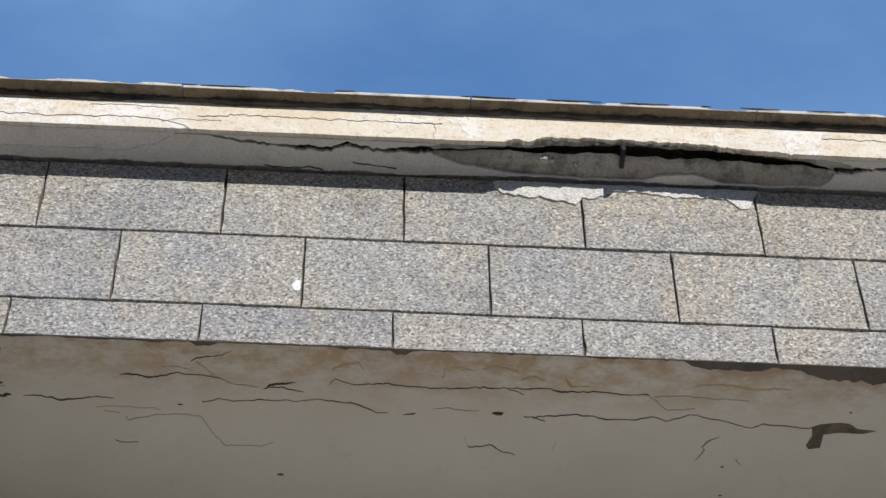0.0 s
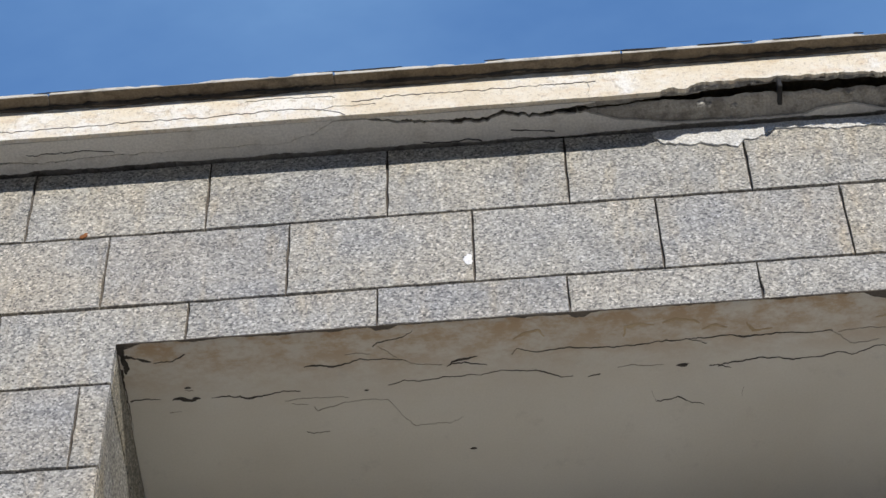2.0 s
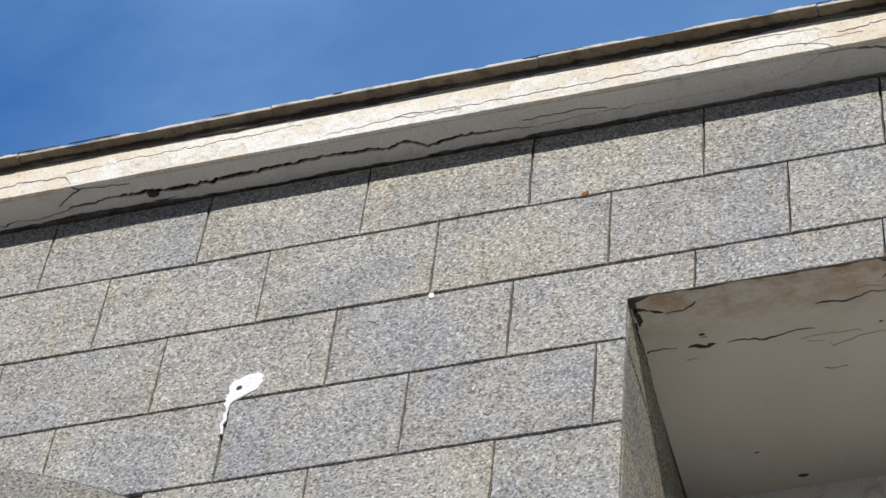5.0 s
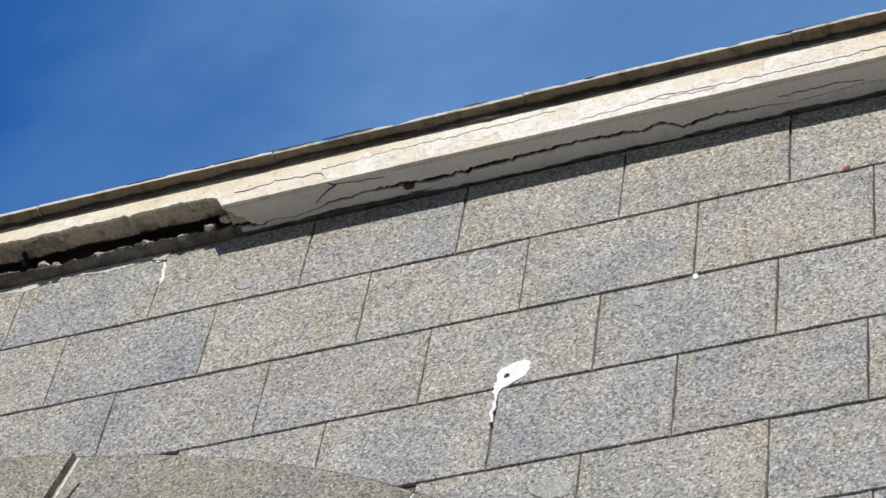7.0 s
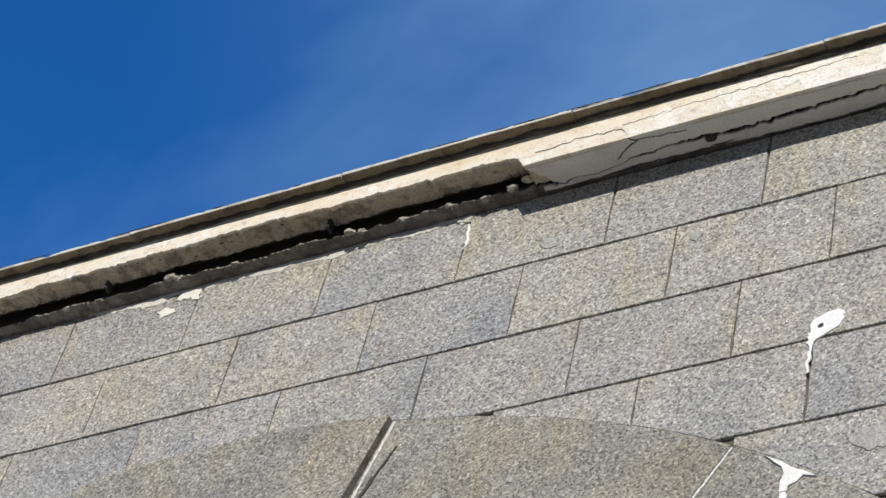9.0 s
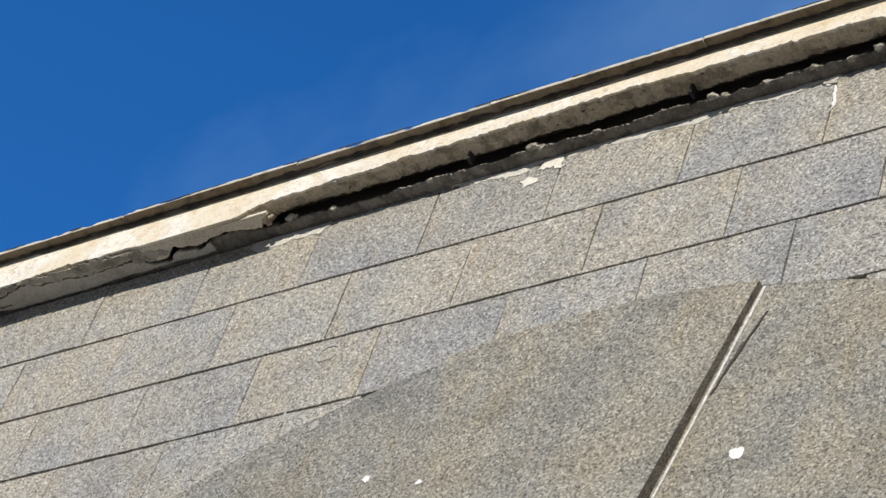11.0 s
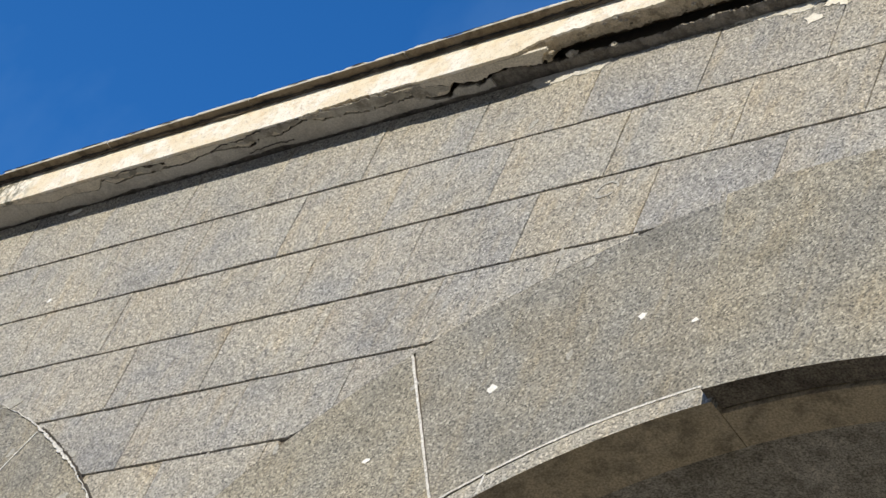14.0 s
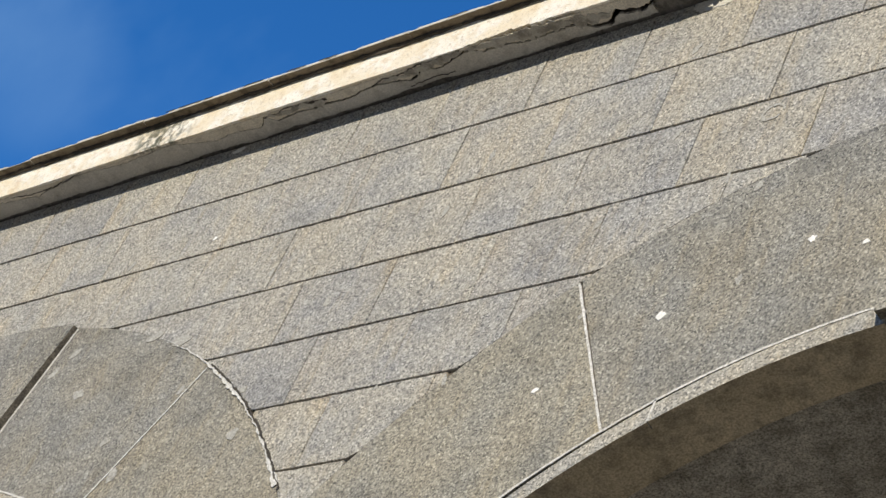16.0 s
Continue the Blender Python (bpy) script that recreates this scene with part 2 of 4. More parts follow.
def stained_ceiling():
    """Off-white plaster with rusty water marks along its street edge."""
    m = Mat("loggia ceiling plaster", 0.9, 0.2)
    col = m.ramp(m.noise(1.6, 5.0, 0.55), (0.3, (0.54, 0.51, 0.44)), (0.7, (0.61, 0.585, 0.52)))
    xyz = m.n.new("ShaderNodeSeparateXYZ")
    m.l.new(m.pos, xyz.inputs[0])
    edge = m.ramp(xyz.outputs["Y"], (0.0, (0.9,)), (0.10, (0.65,)), (0.22, (0.12,)), (0.34, (0.0,)))
    marks = m.ramp(m.noise(9.0, 6.0, 0.7, stretch=(1.0, 1.6, 1.0)), (0.40, (0.10,)), (0.58, (1.0,)))
    col = m.mix(col, (0.40, 0.275, 0.155), m.mix(edge, marks, 1.0, "MULTIPLY"))
    col = m.mix(col, (0.36, 0.335, 0.30), m.ramp(m.noise(9.0, 5.0, 0.7), (0.60, (0.0,)), (0.82, (0.45,))))
    fine = m.noise(140.0, 4.0, 0.6)
    col = m.mix(col, m.ramp(fine, (0.3, (0.93, 0.93, 0.93)), (0.7, (1.03, 1.03, 1.03))), 0.7, "MULTIPLY")
    return m.done(col, m.noise(24.0, 5.0, 0.6), 0.25, 0.004)


CEILING = stained_ceiling()


def cream_paint():
    """Cream paint on rough plaster: flaked to the white undercoat in places, with ochre stains, grit and a patch of black moss."""
    m = Mat("cream painted plaster", 0.85, 0.2)
    flake = m.noise(3.4, 7.0, 0.68)
    col = m.ramp(flake, (0.36, (0.74, 0.645, 0.49)), (0.47, (0.80, 0.725, 0.59)), (0.515, (0.82, 0.76, 0.65)), (0.55, (0.855, 0.82, 0.745)), (0.7, (0.85, 0.82, 0.75)))
    col = m.mix(col, (0.60, 0.43, 0.25), m.ramp(m.noise(12.0, 6.0, 0.72, stretch=(1.0, 1.0, 1.8)), (0.52, (0.0,)), (0.70, (0.6,))))
    col = m.mix(col, (0.42, 0.34, 0.25), m.ramp(m.noise(34.0, 6.0, 0.78), (0.56, (0.0,)), (0.64, (0.55,))))
    col = m.mix(col, (0.32, 0.27, 0.21), m.ramp(m.noise(90.0, 4.0, 0.75), (0.55, (0.0,)), (0.66, (0.6,))))
    spot = m.n.new("ShaderNodeVectorMath")
    spot.operation = "DISTANCE"
    spot.inputs[1].default_value = (-10.12, -0.155, 8.95)
    m.l.new(m.pos, spot.inputs[0])
    near = m.ramp(spot.outputs["Value"], (0.0, (1.0,)), (0.16, (0.8,)), (0.30, (0.0,)))
    moss = m.ramp(m.noise(22.0, 5.0, 0.7), (0.42, (0.0,)), (0.56, (0.95,)))
    col = m.mix(col, (0.06, 0.065, 0.04), m.mix(near, moss, 1.0, "MULTIPLY"))
    relief = m.mix(m.noise(70.0, 6.0, 0.75), m.ramp(flake, (0.515, (0.0,)), (0.53, (1.0,))), 0.35)
    return m.done(col, relief, 0.8, 0.007)


FASCIA = cream_paint()


# ---------------------------------------------------------------- helpers
def part(name, bm, material, parent=None, label=""):
    me = bpy.data.meshes.new(name)
    bm.to_mesh(me)
    bm.free()
    me.materials.append(material)
    ob = new(name, me)
    if parent:
        ob.parent = parent
    if label:
        ob["label"] = label
    return ob


def face_material(ob, material, test):
    """Gives the faces whose normal passes the test a second material."""
    ob.data.materials.append(material)
    for p in ob.data.polygons:
        if test(p.normal):
            p.material_index = len(ob.data.materials) - 1
    return ob


def box_bm(x0, x1, y0, y1, z0, z1, bevel=0.0):
    bm = bmesh.new()
    bmesh.ops.create_cube(bm, size=1.0)
    for v in bm.verts:
        v.co = Vector((x0 if v.co.x < 0 else x1, y0 if v.co.y < 0 else y1, z0 if v.co.z < 0 else z1))
    if bevel:
        bmesh.ops.bevel(bm, geom=bm.edges[:], offset=bevel, segments=1, affect="EDGES")
    return bm


def prism(poly, y0, y1, chamfer=0.0015, bm=None):
    """A slab with the outline poly in x and z (anticlockwise as seen from the street), its face at y0 and its back at y1."""
    bm = bm or bmesh.new()
    n = len(poly)
    cx, cz = sum(p[0] for p in poly) / n, sum(p[1] for p in poly) / n
    def inner(p):
        d = math.hypot(p[0] - cx, p[1] - cz) or 1
        return p[0] + (cx - p[0]) / d * chamfer * 1.4, p[1] + (cz - p[1]) / d * chamfer * 1.4
    f = [bm.verts.new((*inner(p)[:1], y0, inner(p)[1])) for p in poly]
    m = [bm.verts.new((p[0], y0 + chamfer, p[1])) for p in poly]
    b = [bm.verts.new((p[0], y1, p[1])) for p in poly]
    bm.faces.new(f)
    for i in range(n):
        j = (i + 1) % n
        bm.faces.new((m[i], m[j], f[j], f[i]))
        bm.faces.new((b[i], b[j], m[j], m[i]))
    bm.faces.new(b[::-1])
    return bm


def chipped(poly, amount=0.0022, step=0.065):
    """The outline with its long sides broken up by small chips."""
    out = []
    for k, (p, q) in enumerate(zip(poly, poly[1:] + poly[:1])):
        d = math.dist(p, q)
        n = max(1, int(d / step))
        nx, nz = (q[1] - p[1]) / max(d, 1e-6), -(q[0] - p[0]) / max(d, 1e-6)
        for i in range(n):
            f = (i + (random.uniform(-0.25, 0.25) if i else 0.0)) / n
            a = -abs(random.gauss(0, amount)) if i else 0.0
            out.append((p[0] + (q[0] - p[0]) * f + nx * a, p[1] + (q[1] - p[1]) * f + nz * a))
    return out


def rough(x, seed, scale=1.0, octaves=4):
    """Smooth random value of about -1 to 1 along x."""
    return noise.fractal((x * scale, seed * 7.31, 0.5), 0.9, 2.0, octaves)


def curve(keys, x):
    """Piecewise straight line through keys of (x, value), in ascending x."""
    return float(np.interp(x, [k[0] for k in keys], [k[1] for k in keys]))


# ---------------------------------------------------------------- plan
LINES = [8.90, 8.510, 8.118, 7.731, 7.347, 6.962, 6.577, 6.192, 5.807, 5.42]  # joints between the courses, from the cornice down
SHIFT = [0.324, 0.008, 0.297, -0.024, 0.29, 0.0, 0.3, 0.0, 0.3]               # where the upright joints of each course fall
X_WEST, X_EAST = -17.0, 3.9
OPEN_X0, OPEN_X1, OPEN_Z = -1.12, 3.1, 7.925
ARCHES = [-4.62, -10.78]
EXT_R, EXT_TOP = 3.8, 7.858
INT_R, INT_TOP = 3.1, 6.88
LIP = 0.095
HALF = 2.5                    # half of an arch's clear width
EAVE, SOFFIT_Z, TOP_Z = -0.155, 8.90, 9.08


def ext_at(d):
    return EXT_TOP - EXT_R + math.sqrt(EXT_R ** 2 - d * d)


def int_at(d, lip=0.0):
    r = INT_R - lip
    return INT_TOP - INT_R + math.sqrt(max(r * r - d * d, 0.0))


def ext_z(x):
    """Height of the arches' outer curve at x, or None."""
    for c in ARCHES:
        if abs(x - c) < 3.08:
            return ext_at(abs(x - c))
    return None


# ---------------------------------------------------------------- ground and wall core
ground = part("ground", box_bm(-400, 400, -400, 400, -0.3, 0.0), GROUND)
tagged(ground, "grey paved ground in front of the building", "ground", kind="structure")


def hillside():
    """An added, unseen far ridge behind the camera, which blocks low sky light from the south."""
    bm = bmesh.new()
    rows = []
    for k in range(41):
        a = math.pi * (1 + k / 40)
        h = 72 + 7 * noise.noise((k * 0.23, 0.3, 0.0)) + 3 * noise.noise((k * 0.9, 1.7, 0.0))
        rows.append([bm.verts.new((r * math.cos(a), r * math.sin(a), z)) for r, z in ((150, -0.2), (175, h * 0.7), (200, h), (260, -0.2))])
    for r0, r1 in zip(rows, rows[1:]):
        for i in range(3):
            bm.faces.new((r0[i], r1[i], r1[i + 1], r0[i + 1]))
    bmesh.ops.recalc_face_normals(bm, faces=bm.faces[:])
    return bm


tagged(part("backdrop", hillside(), SKY_BLOCK), "unseen dark green ridge added to block low sky light", "hillside", kind="structure")


def wall_core():
    """The masonry behind the stone slabs, with the arches and the rectangular opening cut through."""
    bm = bmesh.new()
    xs = np.round(np.arange(X_WEST, X_EAST + 0.01, 0.1), 3).tolist() + [OPEN_X0 - 0.03, OPEN_X1]
    for c in ARCHES:
        xs += [c - HALF, c + HALF]
    xs = sorted(x for x in set(xs) if X_WEST <= x <= X_EAST)

    def bottom(x):
        if OPEN_X0 - 0.03 < x < OPEN_X1:
            return OPEN_Z + 0.02
        for c in ARCHES:
            if abs(x - c) < HALF:
                return int_at(abs(x - c)) + 0.01
        return 0.0

    for a, b in zip(xs, xs[1:]):
        za, zb = bottom(a + 1e-4), bottom(b - 1e-4)
        prism([(a, za), (b, zb), (b, TOP_Z - 0.002), (a, TOP_Z - 0.002)], 0.014, 0.45, 0.0, bm)
    return bm


facade = part("wall_facade", wall_core(), MORTAR)
tagged(facade, "building front clad in speckled grey granite slabs", "wall", kind="structure")

# ---------------------------------------------------------------- cornice
def loft(stations, sections, closed=True):
    """A solid from cross-sections (lists of (y, z)) at the given x."""
    bm = bmesh.new()
    rows = [[bm.verts.new((x, y, z)) for y, z in sec] for x, sec in zip(stations, sections)]
    n = len(rows[0])
    for r0, r1 in zip(rows, rows[1:]):
        for i in range(n):
            j = (i + 1) % n
            bm.faces.new((r0[i], r1[i], r1[j], r0[j]))
    bm.faces.new(rows[0])
    bm.faces.new(rows[-1][::-1])
    bmesh.ops.recalc_face_normals(bm, faces=bm.faces[:])
    return bm


def span(a, b, step=0.007):
    n = max(2, int(round((b - a) / step)))
    return [a + (b - a) * k / n for k in range(n + 1)]


# lower edge of the painted front (broken off in two stretches)
FRONT_LOW = [(-17, 8.90), (-7.95, 8.90), (-7.83, 8.912), (-7.65, 8.916), (-7.45, 8.911), (-7.33, 8.917), (-7.2, 8.902), (-6.72, 8.90), (-6.65, 8.905), (-6.59, 8.926),
             (-6.49, 8.95), (-6.1, 8.965), (-5.94, 8.97), (-5.56, 8.972), (-5.25, 8.976), (-5.10, 8.975), (-4.82, 8.988), (-4.53, 8.98), (-4.09, 8.974),
             (-3.78, 8.976), (-3.62, 8.958), (-3.595, 8.915), (-3.585, 8.90), (0.38, 8.90), (0.66, 8.902), (0.70, 8.926), (0.75, 8.917), (0.80, 8.948), (0.94, 8.943), (1.03, 8.938),
             (1.06, 8.951), (1.21, 8.94), (1.32, 8.936), (1.44, 8.924), (1.55, 8.915), (1.65, 8.902), (1.68, 8.90), (3.9, 8.90)]
# the long crack under the eave: its distance from the wall and its width
CRACK_Y = [(-17, -0.1), (-11.49, -0.115), (-11.2, -0.085), (-10.8, -0.14), (-10.4, -0.115), (-10.07, -0.135), (-9.87, -0.11), (-9.72, -0.078), (-9.55, -0.092),
           (-9.38, -0.066), (-9.31, -0.117), (-9.245, -0.082), (-9.14, -0.092), (-8.85, -0.08), (-8.71, -0.083), (-8.55, -0.105), (-8.475, -0.104), (-8.34, -0.076),
           (-8.28, -0.078), (-8.22, -0.105), (-8.10, -0.085), (-8.03, -0.108), (-7.90, -0.128), (-7.83, -0.099), (-7.73, -0.105), (-7.6, -0.084), (-7.41, -0.083),
           (-7.26, -0.085), (-7.20, -0.05), (-7.11, -0.034), (-7.05, -0.085), (-6.915, -0.056), (-6.85, -0.078), (-6.75, -0.087), (-6.67, -0.07),
           (-6.6, -0.06), (-3.6, -0.038),
           (-3.30, -0.036), (-3.2, -0.06), (-3.05, -0.072), (-2.9, -0.071), (-2.8, -0.06), (-2.65, -0.064), (-2.5, -0.075), (-2.2, -0.086),
           (-2.0, -0.072), (-1.92, -0.078), (-1.85, -0.046), (-1.75, -0.068), (-1.65, -0.069), (-1.45, -0.05), (-1.2, -0.062), (-0.8, -0.058),
           (-0.6, -0.064), (-0.5, -0.1), (-0.42, -0.15), (-0.28, -0.125), (-0.09, -0.10), (0.08, -0.097), (0.12, -0.117), (0.26, -0.101),
           (0.45, -0.10), (1.8, -0.085), (1.96, -0.105), (3.9, -0.09)]
CRACK_W = [(-17, 0.004), (-11.0, 0.003), (-10.0, 0.003), (-9.6, 0.0022), (-9.36, 0.003), (-9.25, 0.006), (-8.9, 0.010), (-8.5, 0.008), (-8.0, 0.008), (-7.6, 0.007), (-7.2, 0.012), (-7.04, 0.022), (-6.85, 0.014),
           (-6.6, 0.014), (-3.6, 0.006), (-3.35, 0.003), (-3.1, 0.007), (-2.9, 0.0115), (-2.55, 0.0115), (-2.1, 0.010), (-1.9, 0.012), (-1.6, 0.006), (-1.45, 0.003),
           (-0.9, 0.0014), (-0.5, 0.0012), (-0.38, 0.004), (-0.28, 0.008), (0.1, 0.011), (0.4, 0.012), (1.8, 0.010), (3.9, 0.006)]
# edges of the fallen patch over the opening
PATCH_IN = [(0.42, -0.092), (0.517, -0.052), (0.633, -0.038), (0.73, -0.022), (0.92, -0.02), (1.02, -0.007), (1.11, -0.009), (1.19, -0.041), (1.31, -0.052), (1.39, -0.027), (1.48, -0.006), (1.60, -0.017), (1.76, -0.024), (1.79, -0.062)]
# the slot behind the edge beam there: its outer edge, its height and its width
SLOT_Y = [(0.42, -0.104), (0.7, -0.118), (1.05, -0.132), (1.4, -0.128), (1.7, -0.112), (1.79, -0.088)]
SLOT_Z = [(0.42, 8.915), (0.7, 8.93), (1.05, 8.945), (1.4, 8.94), (1.7, 8.925), (1.79, 8.914)]
SLOT_W = [(0.42, 0.008), (0.62, 0.007), (0.74, 0.018), (1.04, 0.024), (1.12, 0.026), (1.5, 0.022), (1.7, 0.016), (1.79, 0.008)]
WEST_BREAK, EAST_BREAK = -6.52, -3.59


def wobble(x, seed, amount):
    return amount * (0.65 * rough(x, seed, 9.0) + 0.45 * rough(x, seed + 3.3, 34.0, 4) + 0.4 * rough(x, seed + 9.1, 95.0, 3))


def front_low(x):
    z = curve(FRONT_LOW, x)
    broken = z > 8.903
    return z + wobble(x, 1.0, 0.015 if broken else 0.003)


def crack(x):
    return curve(CRACK_Y, x) + wobble(x, 2.0, 0.012), max(0.001, 1.5 * curve(CRACK_W, x) * (1 + 0.6 * rough(x, 5.0, 14.0)))


cornice = new("cornice")
tagged(cornice, "cream plaster cornice, cracked and partly fallen away", "cornice")


def front_coat():
    xs = span(X_WEST, X_EAST)
    return loft(xs, [[(EAVE, front_low(x)), (EAVE + 0.0012 * rough(x, 8, 5), TOP_Z), (EAVE + 0.02, TOP_Z), (EAVE + 0.02, front_low(x) + 0.004)] for x in xs])


part("front_coat", front_coat(), FASCIA, cornice, "cream painted plaster band with a ragged lower edge")


def outer_beam(a, b):
    xs = span(a, b)
    secs = []
    for x in xs:
        y, w = crack(x)
        low = front_low(x)
        if WEST_BREAK < x < EAST_BREAK:
            back = -0.066 + wobble(x, 11, 0.012)
            zb = 8.972 + wobble(x, 12, 0.012)
        elif 0.42 < x < 1.79:
            back = curve(SLOT_Y, x) + wobble(x, 13, 0.006)
            zb = curve(SLOT_Z, x) + wobble(x, 14, 0.005)
        else:
            back, zb = y - w / 2 - 0.002, 8.915
        low = max(low + 0.002, 8.912)
        y0, amp = EAVE + 0.012, 0.011 if zb > 8.92 else 0.001
        under = [(y0 + (back - y0) * f, low + (zb - low) * f + amp * (noise.noise((x * 22, f * 3.4, 1.0)) + 0.7 * noise.noise((x * 60, f * 9.0, 4.0)))) for f in (0.12, 0.25, 0.38, 0.5, 0.62, 0.75, 0.88)]
        secs.append([(y0, low), *under, (back, zb),
                     (back + 0.004, 9.02), (back + 0.004, TOP_Z - 0.003), (EAVE + 0.012, TOP_Z - 0.003)])
    return loft(xs, secs)


part("edge_beam", outer_beam(X_WEST, -1.0), BEAM, cornice, "rough brown concrete showing where plaster fell off")
part("edge_beam", outer_beam(-1.0, X_EAST), CONCRETE, cornice, "rough grey concrete showing where plaster fell off")


LEDGE = plaster("grey crumbling mortar", (0.19, 0.172, 0.147), (0.34, 0.315, 0.275), (0.07, 0.063, 0.053), (0.47, 0.60), 1.0, 1.3)


def inner_ledge(a, b):
    xs = span(a, b)
    secs = []
    for x in xs:
        y, w = crack(x)
        if WEST_BREAK < x < EAST_BREAK:
            lip = -0.055 + wobble(x, 21, 0.014) + 0.012 * rough(x, 27, 3.0)
            z0, z1 = 8.903 + wobble(x, 22, 0.006), 8.93 + wobble(x, 23, 0.008)
        elif 0.42 < x < 1.79:
            lip = curve(SLOT_Y, x) + wobble(x, 13, 0.006) + curve(SLOT_W, x) * (1 + 0.4 * rough(x, 24, 12.0))
            z0, z1 = 8.916 + wobble(x, 25, 0.005), 8.94
        else:
            lip, z0, z1 = y + w / 2 + 0.002, 8.914, 8.96
        amp = 0.006 if z0 < 8.9135 or 0.42 < x < 1.79 else 0.0
        bumps = [(lip + 0.012 + (0.0 - lip) * f, z0 + amp * (noise.noise((x * 26, f * 2.5, 7.0)) + 0.6 * noise.noise((x * 80, f * 6.0, 9.0)))) for f in (0.2, 0.45, 0.7)]
        secs.append([(lip, z0 + 0.006), (lip + 0.012, z0), *bumps, (0.013, z0 + 0.002), (0.013, z1 + 0.004), (lip + 0.01, z1)])
    return loft(xs, secs)


part("inner_ledge", inner_ledge(X_WEST, -1.0), LEDGE, cornice, "brown crumbling mortar ledge along the wall")
part("inner_ledge", inner_ledge(-1.0, X_EAST), CONCRETE, cornice, "grey crumbling mortar ledge along the wall")


def soffit_coat(a, b, outer):
    """A sheet of painted plaster under the eave, on the street side of the crack or on the wall side."""
    xs = span(a, b)
    secs = []
    for x in xs:
        y, w = crack(x)
        z = SOFFIT_Z + 0.0015 * rough(x, 31, 2.0)
        if outer:
            y0, y1 = EAVE + 0.018, min(max(y - w / 2, EAVE + 0.02), -0.004)
            for a1, b1 in ((0.44, 0.26), (1.76, 1.92), (WEST_BREAK + 0.02, WEST_BREAK - 0.06), (EAST_BREAK + 0.005, EAST_BREAK + 0.10)):
                f = (x - b1) / (a1 - b1)
                if 0.0 < f <= 1.001:
                    g = min(1.0, max(0.0, f + 0.25 * rough(x, 37, 24.0)))
                    y1 = y1 + (EAVE + 0.022 - y1) * g
            sag = 0.0
        else:
            y0, y1 = y + w / 2, -0.016 - 0.012 * rough(x, 35, 3.0) + wobble(x, 36, 0.006)
            y1 = min(y1, -0.003)
            if 0.42 < x < 1.79:
                y0 = curve(PATCH_IN, x) + wobble(x, 33, 0.004)
            y0 = min(max(y0, EAVE + 0.024), y1 - 0.002)
            sag = 0.003
        secs.append([(y0, z + sag), (y1, z + 0.001), (y1, z + 0.014), (y0, z + 0.014)])
    return loft(xs, secs)


for a, b in ((X_WEST, WEST_BREAK + 0.02), (EAST_BREAK + 0.005, 0.44), (1.76, X_EAST)):
    part("soffit_plaster", soffit_coat(a, b, True), SOFFIT_WEST if a < -10 else SOFFIT, cornice, "grey painted plaster under the eave, cracked")
for a, b in ((X_WEST, -6.86), (EAST_BREAK + 0.03, X_EAST)):
    part("soffit_plaster", soffit_coat(a, b, False), SOFFIT_INNER if a < -10 else SOFFIT, cornice, "grey plaster against the wall")


def ribbon(path, width, plane, at, seed=0.0, step=0.01, jag=1.0, lift=0.0012):
    """A thin jagged strip along path. plane 'front': path is (x, z) on a wall at y = at, facing the street;
    plane 'under': path is (x, y) below a ceiling at z = at. width: a number, or keys along the strip from 0 to 1."""
    bm = bmesh.new()
    pts, length = [], 0.0
    lens = [math.dist(p, q) for p, q in zip(path, path[1:])]
    total = sum(lens)
    for (p, q), ln in zip(zip(path, path[1:]), lens):
        n = max(1, int(ln / step))
        for k in range(n):
            f = k / n
            pts.append((p[0] + (q[0] - p[0]) * f, p[1] + (q[1] - p[1]) * f, (length + ln * f) / total))
        length += ln
    pts.append((*path[-1], 1.0))
    # kinks every few centimetres
    die = random.Random(int(seed * 10) + 17)
    kx = [0.0]
    while kx[-1] < total:
        kx.append(kx[-1] + die.uniform(0.008, 0.04))
    ky = [die.uniform(-0.006, 0.006) for _ in kx]
    left, right = [], []
    for i, (u, v, s) in enumerate(pts):
        a, b = pts[max(i - 1, 0)], pts[min(i + 1, len(pts) - 1)]
        dx, dz = b[0] - a[0], b[1] - a[1]
        d = math.hypot(dx, dz) or 1
        nx, nz = -dz / d, dx / d
        w = (width if isinstance(width, float) else curve(width, s)) * (1 + 0.9 * min(jag, 1.0) * rough(s * total, seed + 50, 30.0))
        w = max(w, 0.0006)
        off = jag * (0.6 * float(np.interp(s * total, kx, ky)) + 0.0045 * rough(s * total, seed + 70, 75.0, 4))
        left.append((u + nx * (off + w / 2), v + nz * (off + w / 2)))
        right.append((u + nx * (off - w / 2), v + nz * (off - w / 2)))

    def place(p, h):
        if plane == "under" and 8.5 < at < 9.0:
            p = (p[0], max(p[1], EAVE + 0.003))
        return (p[0], at - h, p[1]) if plane == "front" else (p[0], p[1], at - h)

    rows = [[bm.verts.new(place(l, -0.001)), bm.verts.new(place(l, lift)), bm.verts.new(place(r, lift)), bm.verts.new(place(r, -0.001))]
            for l, r in zip(left, right)]
    for r0, r1 in zip(rows, rows[1:]):
        for i in range(3):
            bm.faces.new((r0[i], r1[i], r1[i + 1], r0[i + 1]))
    bmesh.ops.recalc_face_normals(bm, faces=bm.faces[:])
    return bm


